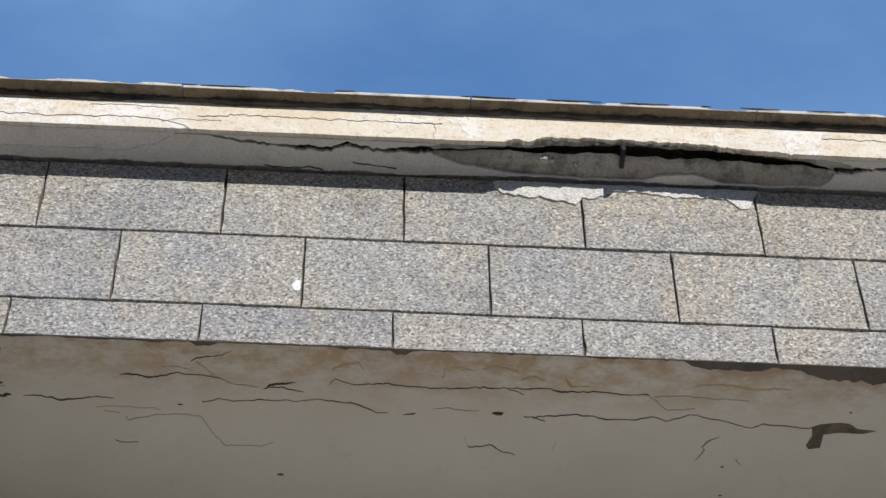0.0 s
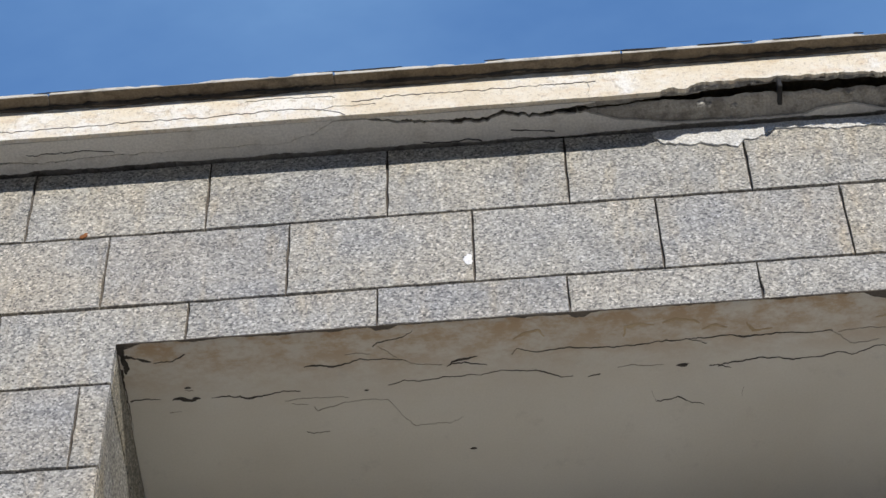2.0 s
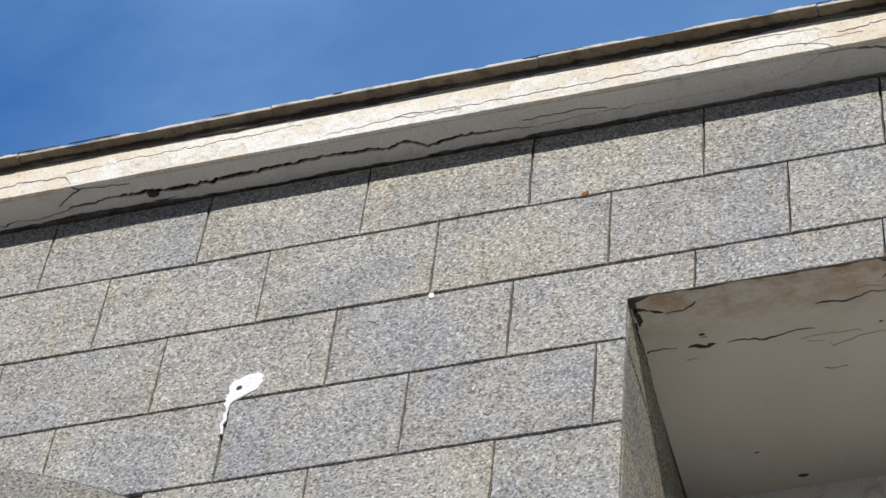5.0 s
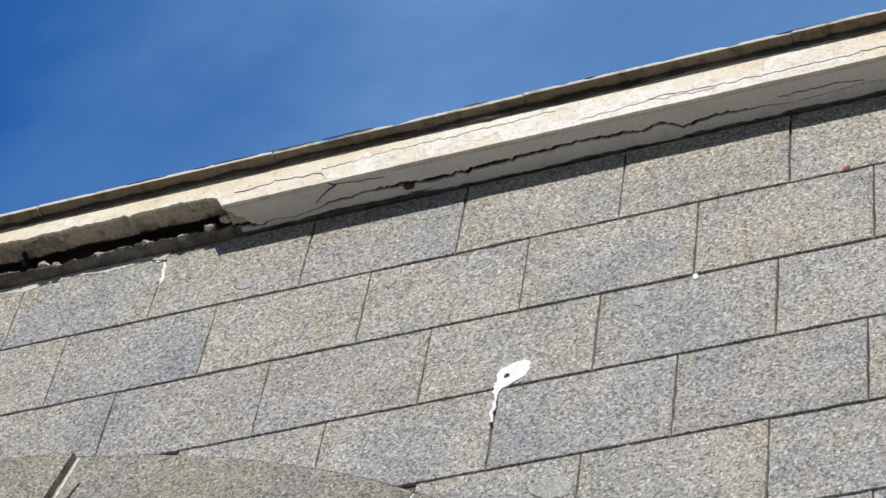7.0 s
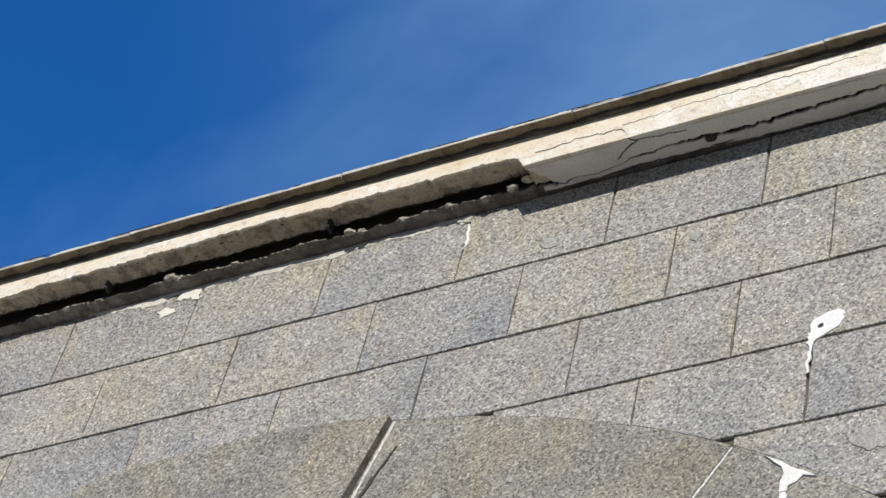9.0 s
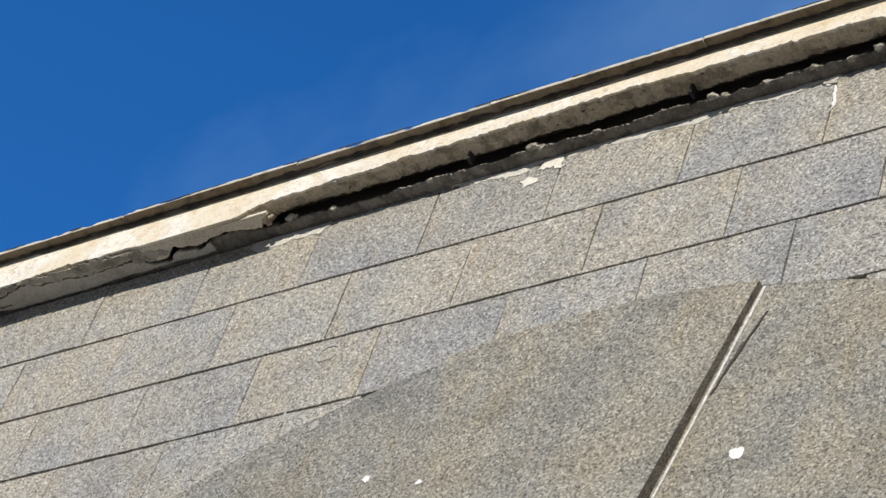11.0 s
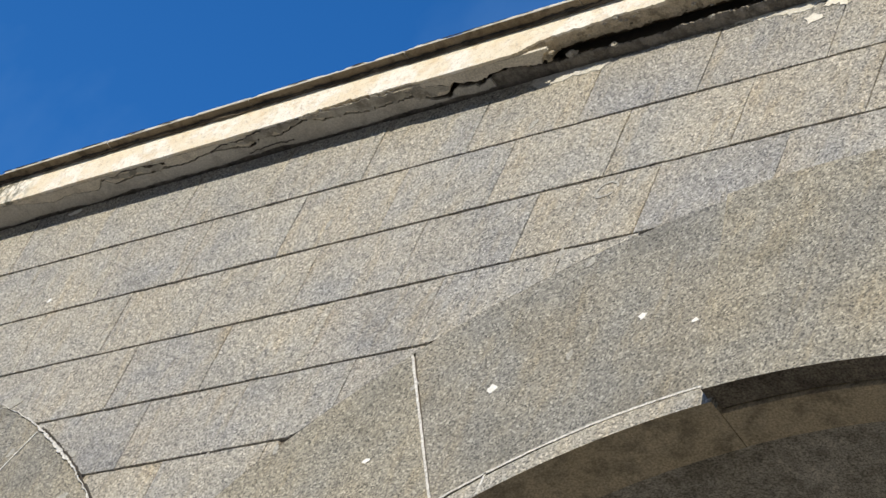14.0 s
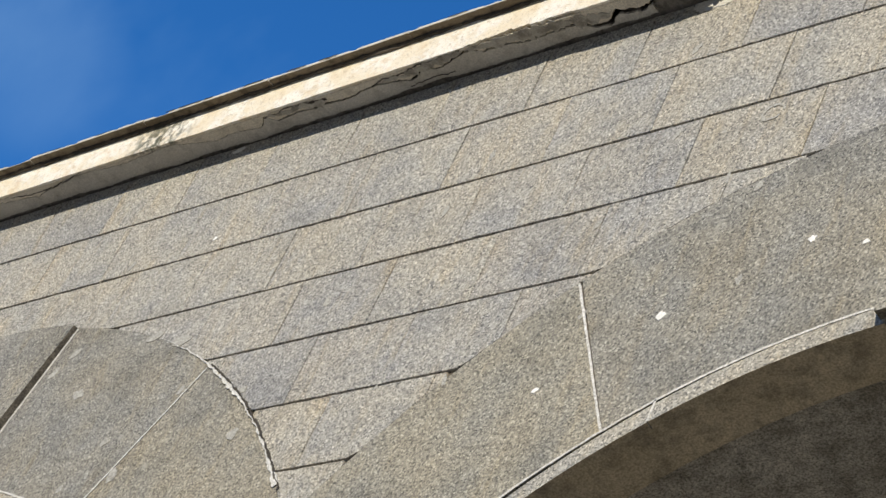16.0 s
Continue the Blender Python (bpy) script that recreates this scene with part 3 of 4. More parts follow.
def under_blob(x, y, z, r):
    """A round pit seen from below."""
    bm = bmesh.new()
    ring = [(x + r * math.cos(k * 0.5236) * (1 + 0.2 * math.sin(3 * k)), y + r * 0.6 * math.sin(k * 0.5236)) for k in range(12)]
    a = [bm.verts.new((*p, z - 0.002)) for p in ring]
    b = [bm.verts.new((*p, z + 0.006)) for p in ring]
    bm.faces.new(a)
    for i in range(12):
        bm.faces.new((a[i], b[i], b[(i + 1) % 12], a[(i + 1) % 12]))
    bmesh.ops.recalc_face_normals(bm, faces=bm.faces[:])
    return bm


# hairline cracks in the painted front and under the eave
FRONT_CRACKS = [
    ([(-1.95, 8.965), (-1.6, 8.945), (-1.2, 8.955), (-0.9, 8.95), (-0.6, 8.965), (-0.45, 8.935), (-0.40, 8.905)], 0.0022),
    ([(-0.38, 8.975), (-0.25, 9.0), (0.1, 8.995), (0.45, 9.0)], 0.003),
    ([(-0.75, 9.03), (-0.55, 9.035), (-0.44, 9.02)], 0.0018),
    ([(-0.50, 8.94), (-0.42, 8.96), (-0.3, 8.955)], 0.0015),
    ([(0.42, 9.0), (0.425, 8.95), (0.42, 8.90)], 0.0012),
    ([(-3.55, 8.955), (-3.4, 8.975), (-3.2, 8.962), (-3.17, 8.915)], 0.003),
    ([(-3.2, 8.985), (-2.95, 9.0), (-2.6, 9.01), (-2.3, 9.02)], 0.0015),
    ([(1.75, 9.01), (1.95, 9.0), (2.2, 9.015)], 0.0025),
    ([(-2.2, 8.93), (-1.95, 8.95), (-1.7, 8.935)], 0.0015),
]
for k, (path, w) in enumerate(FRONT_CRACKS):
    part("crack", ribbon(path, 0.7 * w, "front", EAVE - 0.0006, k, jag=1.6), CRACK if w > 0.002 else HAIRLINE, cornice)
EAVE_CRACKS = [
    ([(-11.4, -0.13), (-11.2, -0.105), (-10.9, -0.125), (-10.75, -0.148)], 0.005),
    ([(-9.31, -0.117), (-9.275, -0.128), (-9.215, -0.113), (-9.16, -0.136), (-8.98, -0.13), (-8.865, -0.118)], 0.005),
    ([(-9.0, -0.118), (-8.94, -0.122), (-8.86, -0.117)], 0.014),
    ([(-8.555, -0.105), (-8.48, -0.124), (-8.325, -0.119), (-8.21, -0.142), (-8.03, -0.13), (-7.94, -0.149)], 0.007),
    ([(-8.35, -0.04), (-8.2, -0.05), (-8.05, -0.045)], 0.004),
    ([(-3.17, -0.155), (-3.14, -0.13), (-3.2, -0.105), (-3.24, -0.075)], 0.003),
    ([(-3.15, -0.135), (-3.05, -0.125), (-2.95, -0.12)], 0.0015),
    ([(-1.5, -0.085), (-1.3, -0.09), (-1.2, -0.075)], 0.0018),
    ([(-3.3, -0.02), (-3.1, -0.028), (-2.95, -0.02), (-2.8, -0.03)], 0.003),
    ([(-0.15, -0.02), (0.0, -0.022), (0.05, -0.012)], 0.004),
    ([(0.15, -0.045), (0.25, -0.04), (0.3, -0.03)], 0.003),
]
for k, (path, w) in enumerate(EAVE_CRACKS):
    part("crack", ribbon(path, w, "under", SOFFIT_Z - 0.001, 20 + k), CRACK, cornice)

# places under the eave where the paint has come off
for k, (path, w) in enumerate([
        ([(-9.29, -0.119), (-9.15, -0.116), (-9.0, -0.112), (-8.88, -0.103)], [(0, 0.012), (0.3, 0.026), (0.7, 0.032), (1, 0.03)]),
        ([(-8.5, -0.114), (-8.3, -0.106), (-8.15, -0.122), (-7.95, -0.134)], [(0, 0.014), (0.4, 0.034), (0.8, 0.03), (1, 0.022)]),
        ([(-7.9, -0.136), (-7.6, -0.118), (-7.4, -0.113), (-7.28, -0.112)], [(0, 0.02), (0.4, 0.056), (0.8, 0.046), (1, 0.05)]),
        ([(-7.28, -0.105), (-7.18, -0.09), (-7.08, -0.085)], [(0, 0.07), (0.6, 0.05), (1, 0.008)])]):
    part("bare_patch", ribbon(path, w, "under", SOFFIT_Z - 0.0015, 300 + k, 0.008, 1.6), CONCRETE, cornice, "bare brown patch under the eave")
part("pit", under_blob(-2.88, -0.058, SOFFIT_Z - 0.003, 0.022), CRACK, cornice)

# black blocks that imitate shaded upright slots, first in the gap over the opening
part("iron_stub", box_bm(1.056, 1.071, -0.147, -0.068, 8.897, 8.945, 0.003), DARK, cornice, "black block in place of a dark upright slot")
part("iron_stub", box_bm(-4.47, -4.456, -0.10, -0.058, 8.925, 8.985, 0.003), DARK, cornice)
part("iron_stub", box_bm(-5.505, -5.492, -0.095, -0.055, 8.925, 8.985, 0.003), DARK, cornice)


PALE = plaster("pale lichen crust", (0.39, 0.38, 0.35), (0.46, 0.45, 0.415), (0.33, 0.32, 0.30), (0.45, 0.7), 0.4, 2.0)
PALE_WASH = plaster("pale mortar film", (0.60, 0.58, 0.53), (0.72, 0.70, 0.64), (0.46, 0.44, 0.40), (0.48, 0.7), 0.6, 1.2)
PALE_CRUMB = plaster("pale broken mortar", (0.50, 0.47, 0.41), (0.62, 0.59, 0.53), (0.28, 0.255, 0.22), (0.46, 0.66), 1.0, 2.5)


def lump(x, y, z, r, seed, squash=0.6):
    """A broken crumb of mortar."""
    bm = bmesh.new()
    bmesh.ops.create_icosphere(bm, subdivisions=2, radius=1.0)
    for v in bm.verts:
        k = 1 + 0.55 * noise.noise(v.co * 1.7 + Vector((seed, 0, 0))) + 0.3 * noise.noise(v.co * 4.0 + Vector((seed, 0, 0)))
        v.co = Vector((x + v.co.x * r * k, y + v.co.y * r * k * squash, z + v.co.z * r * k * squash))
    return bm


for k, (x, y, z, r, m) in enumerate([(0.80, -0.085, 8.914, 0.020, PALE_CRUMB), (0.825, -0.08, 8.914, 0.013, PALE_CRUMB), (0.91, -0.07, 8.913, 0.015, PALE_CRUMB), (-4.38, -0.058, 8.912, 0.024, PALE_CRUMB), (-4.33, -0.05, 8.91, 0.018, CONCRETE),
                                     (-5.2, -0.062, 8.922, 0.028, CONCRETE), (-5.16, -0.055, 8.915, 0.022, CONCRETE), (-3.68, -0.06, 8.915, 0.026, CONCRETE), (-3.80, -0.05, 8.908, 0.02, CONCRETE),
                                     (-6.42, -0.062, 8.92, 0.026, CONCRETE), (1.30, -0.09, 8.912, 0.016, CONCRETE), (1.55, -0.08, 8.91, 0.018, CONCRETE), (-6.2, -0.05, 8.914, 0.022, CONCRETE),
                                     (-4.9, -0.05, 8.914, 0.02, CONCRETE), (-4.15, -0.05, 8.912, 0.02, CONCRETE), (-5.7, -0.05, 8.91, 0.02, CONCRETE), (-3.95, -0.05, 8.915, 0.024, CONCRETE), (-3.61, -0.075, 8.925, 0.024, BEAM),
                                     (1.78, -0.085, 8.906, 0.016, CONCRETE), (0.47, -0.10, 8.908, 0.012, CONCRETE), (-6.5, -0.10, 8.912, 0.015, BEAM), (-6.53, -0.07, 8.908, 0.013, BEAM)]):
    part("crumb", lump(x, y, z, r, k * 3.1), m, cornice)


# flecks of paint and pits in the broken concrete under the beam
die = random.Random(14)
for k in range(64):
    x = die.uniform(-6.4, -3.65) if k < 46 else die.uniform(0.72, 1.6)
    west = x < 0
    f = die.betavariate(1.2, 2.0) if k % 2 else die.uniform(0.1, 0.9)
    back, zb = (-0.066, 8.972) if west else (curve(SLOT_Y, x), curve(SLOT_Z, x))
    low = max(curve(FRONT_LOW, x) + 0.002, 8.912)
    y, z = EAVE + 0.012 + (back - EAVE - 0.012) * f, low + (zb - low) * f
    if k % 2:
        part("fleck", lump(x, y, z - 0.002, die.uniform(0.006, 0.017), k * 2.3, 0.5), PALE_CRUMB, cornice)
    else:
        part("pit", lump(x, y, z, die.uniform(0.004, 0.010), k * 1.9, 0.4), BED, cornice)


def mortar_bed():
    """Crumbling bed under the coping stones."""
    xs = span(X_WEST, X_EAST, 0.015)
    secs = []
    for x in xs:
        d = 0.5 + 0.5 * rough(x, 61, 3.0)
        y = EAVE - 0.004 - 0.018 * max(0, d) + wobble(x, 62, 0.004)
        z = TOP_Z - 0.004 - 0.020 * max(0.1, 0.5 + 0.7 * rough(x, 63, 4.0)) + wobble(x, 64, 0.006)
        secs.append([(y + 0.004, z), (y, TOP_Z - 0.001), (EAVE + 0.01, TOP_Z - 0.001), (EAVE + 0.01, z - 0.002)])
    return loft(xs, secs)


part("mortar_bed", mortar_bed(), BED, cornice, "brown crumbling mortar under the coping")

# coping stones
coping = new("coping")
tagged(coping, "thin weathered travertine coping stones with dark crust", "coping")
k = 0
x = -0.44 - 17 * 0.985
while x < X_EAST:
    a, b = max(x, X_WEST) + 0.0035, min(x + 0.985, X_EAST) - 0.0035
    if b - a > 0.05:
        xs = span(a, b, 0.012)
        dy, dz = random.uniform(-0.004, 0.004), random.uniform(-0.002, 0.002)
        secs = []
        for u in xs:
            chip = max(0.0, rough(u, 71, 6.0, 6) - 0.15) * 0.03
            secs.append([(-0.2085 + dy, TOP_Z + dz), (-0.210 + dy, TOP_Z + 0.002 + dz), (-0.210 + dy + chip * 0.4, TOP_Z + 0.015 + dz - chip * 0.5),
                         (-0.206 + dy + chip, TOP_Z + 0.018 + dz - chip * 0.3), (0.30, TOP_Z + 0.018 + dz), (0.30, TOP_Z + dz)])
        stone = part("coping_stone", loft(xs, secs), TRAVERTINE, coping)
        # downward faces get a browner copy of the stone, darkened for their shade
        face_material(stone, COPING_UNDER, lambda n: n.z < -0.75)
    x += 0.985
    k += 1
part("bedding", box_bm(X_WEST, X_EAST, -0.200, 0.29, TOP_Z + 0.003, TOP_Z + 0.012), BED, coping)
# flat black strips that paint the shaded gap between the coping and its bed
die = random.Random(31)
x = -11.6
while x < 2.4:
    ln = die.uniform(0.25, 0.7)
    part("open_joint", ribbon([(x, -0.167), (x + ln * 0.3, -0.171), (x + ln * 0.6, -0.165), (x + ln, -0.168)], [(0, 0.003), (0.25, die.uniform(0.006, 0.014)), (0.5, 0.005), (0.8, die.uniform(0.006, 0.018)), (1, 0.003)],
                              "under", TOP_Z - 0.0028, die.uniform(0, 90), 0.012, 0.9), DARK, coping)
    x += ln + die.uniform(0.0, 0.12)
# black crust along the coping's upper edge
for k in range(46):
    x0 = random.uniform(-11.5, 2.2)
    ln = random.uniform(0.03, 0.2)
    part("crust", ribbon([(x0, TOP_Z + 0.0135), (x0 + ln, TOP_Z + 0.0135)], [(0, 0.001), (0.4, random.uniform(0.003, 0.006)), (1, 0.001)], "front", -0.2105, k * 1.7, jag=0.35, lift=0.002),
         DARK, coping)

# roof deck behind the coping
part("roof", box_bm(X_WEST, X_EAST, 0.30, 9.0, 8.95, 9.1), MORTAR)["kind"] = "structure"
tagged(bpy.data.objects["roof"], "flat grey roof deck behind the coping", "roof")

# ---------------------------------------------------------------- facing slabs
JH, JV = 0.0050, 0.0025


def slab(poly, parent, name="slab", material=GRANITE, chips=0.0019, level=0.0014, chamfer=0.0015):
    return part(name, prism(chipped(poly, chips, 0.045), random.uniform(-level, level), 0.03, chamfer), material, parent)


def course(i):
    top, bot = LINES[i] - (JH if i else 0.0), LINES[i + 1] + JH
    joints = [0.6 * k + SHIFT[i] + random.uniform(-0.004, 0.004) for k in range(-30, 8)]
    if i == 3:
        joints = [j for j in joints if not -1.6 < j < -1.13] + [-1.212]
    if i == 4:
        joints = [j for j in joints if not -1.4 < j < -1.13]
    joints.sort()
    gap = {j: JV if j > -3.2 else random.uniform(0.0013, 0.0024) for j in joints}
    for a, b in zip(joints, joints[1:]):
        if b < X_WEST + 0.01 or a > X_EAST - 0.01:
            continue
        a1, b1 = max(a, X_WEST) + gap[a], min(b, X_EAST) - gap[b]
        xs = [a1 + (b1 - a1) * k / 10 for k in range(11)]
        low = [max(bot, (ext_z(x) or 0.0) + 0.0002) for x in xs]
        if i >= 2 and b1 > OPEN_X0 and a1 < OPEN_X1:
            if i > 2:
                if a1 < OPEN_X0:
                    slab([(a1, bot), (OPEN_X0, bot), (OPEN_X0, top), (a1, top)], facade)
                elif b1 > OPEN_X1:
                    slab([(OPEN_X1, bot), (b1, bot), (b1, top), (OPEN_X1, top)], facade)
            elif a1 < OPEN_X0:
                slab([(a1, bot), (OPEN_X0, bot), (OPEN_X0, OPEN_Z), (b1, OPEN_Z), (b1, top), (a1, top)], facade)
            else:
                slab([(a1, OPEN_Z), (b1, OPEN_Z), (b1, top), (a1, top)], facade)
            continue
        if max(low) <= bot + 1e-6:
            slab([(a1, bot), (b1, bot), (b1, top), (a1, top)], facade)
            continue
        pts = [(x, z) for x, z in zip(xs, low) if z < top - 0.004]
        if len(pts) > 1:
            slab(pts + [(pts[-1][0], top), (pts[0][0], top)], facade)


for i in range(len(LINES) - 1):
    course(i)
# plain wall below the part that is seen
for a, b in ((X_WEST, ARCHES[1] - HALF), (ARCHES[1] + HALF, ARCHES[0] - HALF), (ARCHES[0] + HALF, OPEN_X0), (OPEN_X1, X_EAST)):
    part("lower_wall", box_bm(a, b, -0.001, 0.03, 0.0, LINES[-1]), GRANITE, facade, "plain granite lower wall")

# ---------------------------------------------------------------- arches
def arc(c, f, d0, d1, n=12, lip=0.0):
    return [(c + d0 + (d1 - d0) * k / n, f(abs(d0 + (d1 - d0) * k / n)) if not lip else f(abs(d0 + (d1 - d0) * k / n), lip)) for k in range(n + 1)]


def keystone(c):
    """A wedge that stands further out towards its foot."""
    bm = bmesh.new()
    low, high = [(x, z - 0.072) for x, z in arc(c, int_at, -0.40, 0.40, 8)], arc(c, ext_at, -0.65, 0.65, 8)
    fl = [bm.verts.new((x, -0.046, z)) for x, z in low]
    fh = [bm.verts.new((x, -0.026, z)) for x, z in high]
    bl = [bm.verts.new((x, 0.058, z)) for x, z in low]
    bh = [bm.verts.new((x, 0.058, z)) for x, z in high]
    for i in range(8):
        bm.faces.new((fl[i], fl[i + 1], fh[i + 1], fh[i]))
        bm.faces.new((bl[i + 1], bl[i], bh[i], bh[i + 1]))
        bm.faces.new((fl[i + 1], fl[i], bl[i], bl[i + 1]))
        bm.faces.new((fh[i], fh[i + 1], bh[i + 1], bh[i]))
    bm.faces.new((fl[0], fh[0], bh[0], bl[0]))
    bm.faces.new((fl[-1], bl[-1], bh[-1], fh[-1]))
    bmesh.ops.recalc_face_normals(bm, faces=bm.faces[:])
    return bm


def lining(c, d0, d1, y0, y1, lip, thick):
    """Stone lining under an arch."""
    n = 14
    xs = [d0 + (d1 - d0) * k / n for k in range(n + 1)]
    return loft([c + d for d in xs], [[(y0, int_at(abs(d), lip) + (0.002 if lip else 0.0)), (y1, int_at(abs(d), lip)), (y1, int_at(abs(d), lip) + thick), (y0, int_at(abs(d), lip) + thick)] for d in xs])


RING_LABEL = {ARCHES[0]: "grey granite arch with a projecting keystone and stained lining", ARCHES[1]: "grey granite arch with a thick white mortar edge"}
RINGS = {}
for c in ARCHES:
    arch = RINGS[c] = new("stone_arch")
    tagged(arch, RING_LABEL[c], "arch", "arches of the building front")
    for s in (-1, 1):
        for i0, i1, e0, e1 in ((0.402, 1.50, 0.652, 1.965), (1.51, 2.5, 1.977, 3.075)):
            low, high = arc(c, int_at, s * i0, s * i1), arc(c, ext_at, s * e0, s * e1)
            poly = low + high[::-1]
            slab(poly if s > 0 else poly[::-1], arch, "voussoir", GRANITE_RING, 0.0006, 0.0006, 0.0004)
        # springing panel beside the arch
        q = [(c + s * 2.5, LINES[-1]), (c + s * 3.075, LINES[-1]), (c + s * 3.075, ext_at(3.075)), (c + s * 2.5, int_at(2.5))]
        slab(q if s > 0 else q[::-1], arch, "voussoir", GRANITE_RING)
        for d0, d1 in ((0.380, 1.29), (1.295, 2.5)):
            edge = part("lining_stone", lining(c, s * d0, s * d1, -0.001, 0.034, LIP, LIP - 0.008), GRANITE, arch, "pale edge of the arch lining")
            face_material(edge, STAINED, lambda n: n.z < -0.5)
        part("lining_stone", lining(c, s * 0.385, s * 2.5, 0.036, 0.24, LIP - 0.006, 0.06), STAINED, arch, "brown stained underside of the arch lining")
    part("lining_stone", lining(c, -0.384, 0.384, 0.072, 0.24, 0.086, 0.08), STAINED, arch, "brown stained underside of the arch lining")
    key = part("keystone", keystone(c), GRANITE_RING, arch, "granite keystone standing out from the wall")
    # sides and foot take a darker colour, with their shade painted in
    face_material(key, KEY_SHADE, lambda n: abs(n.x) > 0.6 or n.z < -0.5)
    part("vault", lining(c, -2.5, 2.5, 0.242, 3.0, 0.03, 0.06), VAULT, arch, "dark rough rendered vault")
    # walls that close the passage behind the arch
    tagged(part("wall_back", box_bm(c - 2.6, c + 2.6, 3.0, 3.1, 0, 7.0), VAULT), "plain rendered wall closing the archway", "wall", kind="structure")
    for s in (-1, 1):
        tagged(part("wall_side", box_bm(c + s * 2.5 - (0.05 if s < 0 else 0), c + s * 2.5 + (0.05 if s > 0 else 0), 0.45, 3.0, 0, int_at(2.5) + 0.1), VAULT), "plain rendered side wall of the archway", "wall", kind="structure")

# white grout lines
GROUT = []
for c in ARCHES:
    for s in (-1, 1):
        GROUT.append((arc(c, int_at, s * 0.41, s * 2.45, 20, 0.004), 0.010, c))
        GROUT.append(([(c + s * 1.971, ext_at(1.971) - 0.012), (c + s * 1.505, int_at(1.505))], 0.010, c))
        GROUT.append(([(c + s * 1.2925, int_at(1.29)), (c + s * 1.2925, int_at(1.29, LIP) + 0.004)], 0.010, c))
    GROUT.append(([(c + 0.665, ext_at(0.66) - 0.01), (c + 0.415, int_at(0.40, LIP) + 0.004)], 0.011, c))
for k, (path, w, c) in enumerate(GROUT):
    part("grout_line", ribbon(path, w, "front", -0.0022, 100 + k, 0.02, 0.35, 0.0016), WHITE_MORTAR, RINGS[c], "white grout line")
# crumbling grout where the far arch meets the courses
c = ARCHES[1]
part("grout_line", ribbon([(c + d, ext_at(d) + 0.004) for d in (1.55, 1.75, 1.97, 2.2, 2.4, 2.6, 2.8, 2.92)], [(0, 0.002), (0.15, 0.004), (0.27, 0.010), (0.36, 0.014), (0.45, 0.022), (0.55, 0.008), (0.68, 0.004), (0.75, 0.014), (0.85, 0.006), (0.92, 0.024), (1, 0.030)],
                          "front", -0.002, 140, 0.012, 1.2, 0.004), WHITE_MORTAR, RINGS[c], "crumbling white grout")
part("open_joint", ribbon([(c + d, ext_at(d) + 0.018) for d in (2.0, 2.2, 2.4, 2.6, 2.8, 2.95)], 0.009, "front", -0.002, 141, 0.012, 1.0, 0.005), CRACK, facade)
# open joint beside the near keystone
c = ARCHES[0]
part("open_joint", ribbon([(c + 0.70, 7.66), (c + 0.60, 7.42), (c + 0.56, 7.30)], [(0, 0.004), (0.5, 0.014), (1, 0.004)], "front", -0.0022, 143, 0.02, 0.4, 0.002), CRACK, facade)


def splat(x, z, rx, rz, seed, turn=0.0, tail=None, thick=0.003):
    """An irregular flat patch of dried paint or mortar."""
    n = 22
    poly = []
    for k in range(n):
        a = 2 * math.pi * k / n
        r = 1 + 0.5 * noise.noise((math.cos(a) * 1.3 + seed, math.sin(a) * 1.3, seed * 0.7)) + 0.22 * noise.noise((math.cos(a) * 4 + seed, math.sin(a) * 4, 2.0))
        u, v = math.cos(a) * rx * r, math.sin(a) * rz * r
        poly.append((x + u * math.cos(turn) - v * math.sin(turn), z + u * math.sin(turn) + v * math.cos(turn)))
    return prism(poly, -0.0018 - thick, 0.0, 0.001)


PAINT = plaster("dried white paint", (0.80, 0.79, 0.76), (0.86, 0.85, 0.83), (0.6, 0.58, 0.54), (0.66, 0.85))
drop = [(-2.405, 7.722), (-2.385, 7.733), (-2.361, 7.749), (-2.333, 7.764), (-2.318, 7.797), (-2.319, 7.830), (-2.338, 7.847), (-2.38, 7.843), (-2.420, 7.825), (-2.435, 7.798), (-2.430, 7.757)]
blob = part("paint_splash", prism(chipped(drop, 0.003, 0.016), -0.005, 0.0, 0.001), PAINT, facade, "dried white paint splash")
part("drip", ribbon([(-2.412, 7.75), (-2.425, 7.71), (-2.424, 7.65), (-2.428, 7.60), (-2.424, 7.565)], [(0, 0.034), (0.2, 0.018), (0.45, 0.011), (0.7, 0.016), (1, 0.010)], "front", -0.002, 7, 0.01, 1.0, 0.004), PAINT, blob)
part("hole", splat(-2.398, 7.782, 0.009, 0.011, 9.1, thick=0.0045), CRACK, blob)
tri = part("mortar_smear", prism(chipped([(-2.505, 7.192), (-2.476, 7.163), (-2.464, 7.124), (-2.474, 7.095), (-2.473, 7.05), (-2.448, 7.05), (-2.447, 7.073), (-2.421, 7.081), (-2.40, 7.106), (-2.356, 7.09), (-2.402, 7.127), (-2.445, 7.154), (-2.471, 7.18), (-2.534, 7.224)], 0.002, 0.02), -0.006, 0.0, 0.0008), PAINT, facade, "white mortar smear in an open joint")
part("drip", ribbon([(-2.461, 7.047), (-2.462, 7.0), (-2.46, 6.9)], 0.020, "front", -0.002, 17, 0.01, 0.6, 0.003), PAINT, tri)
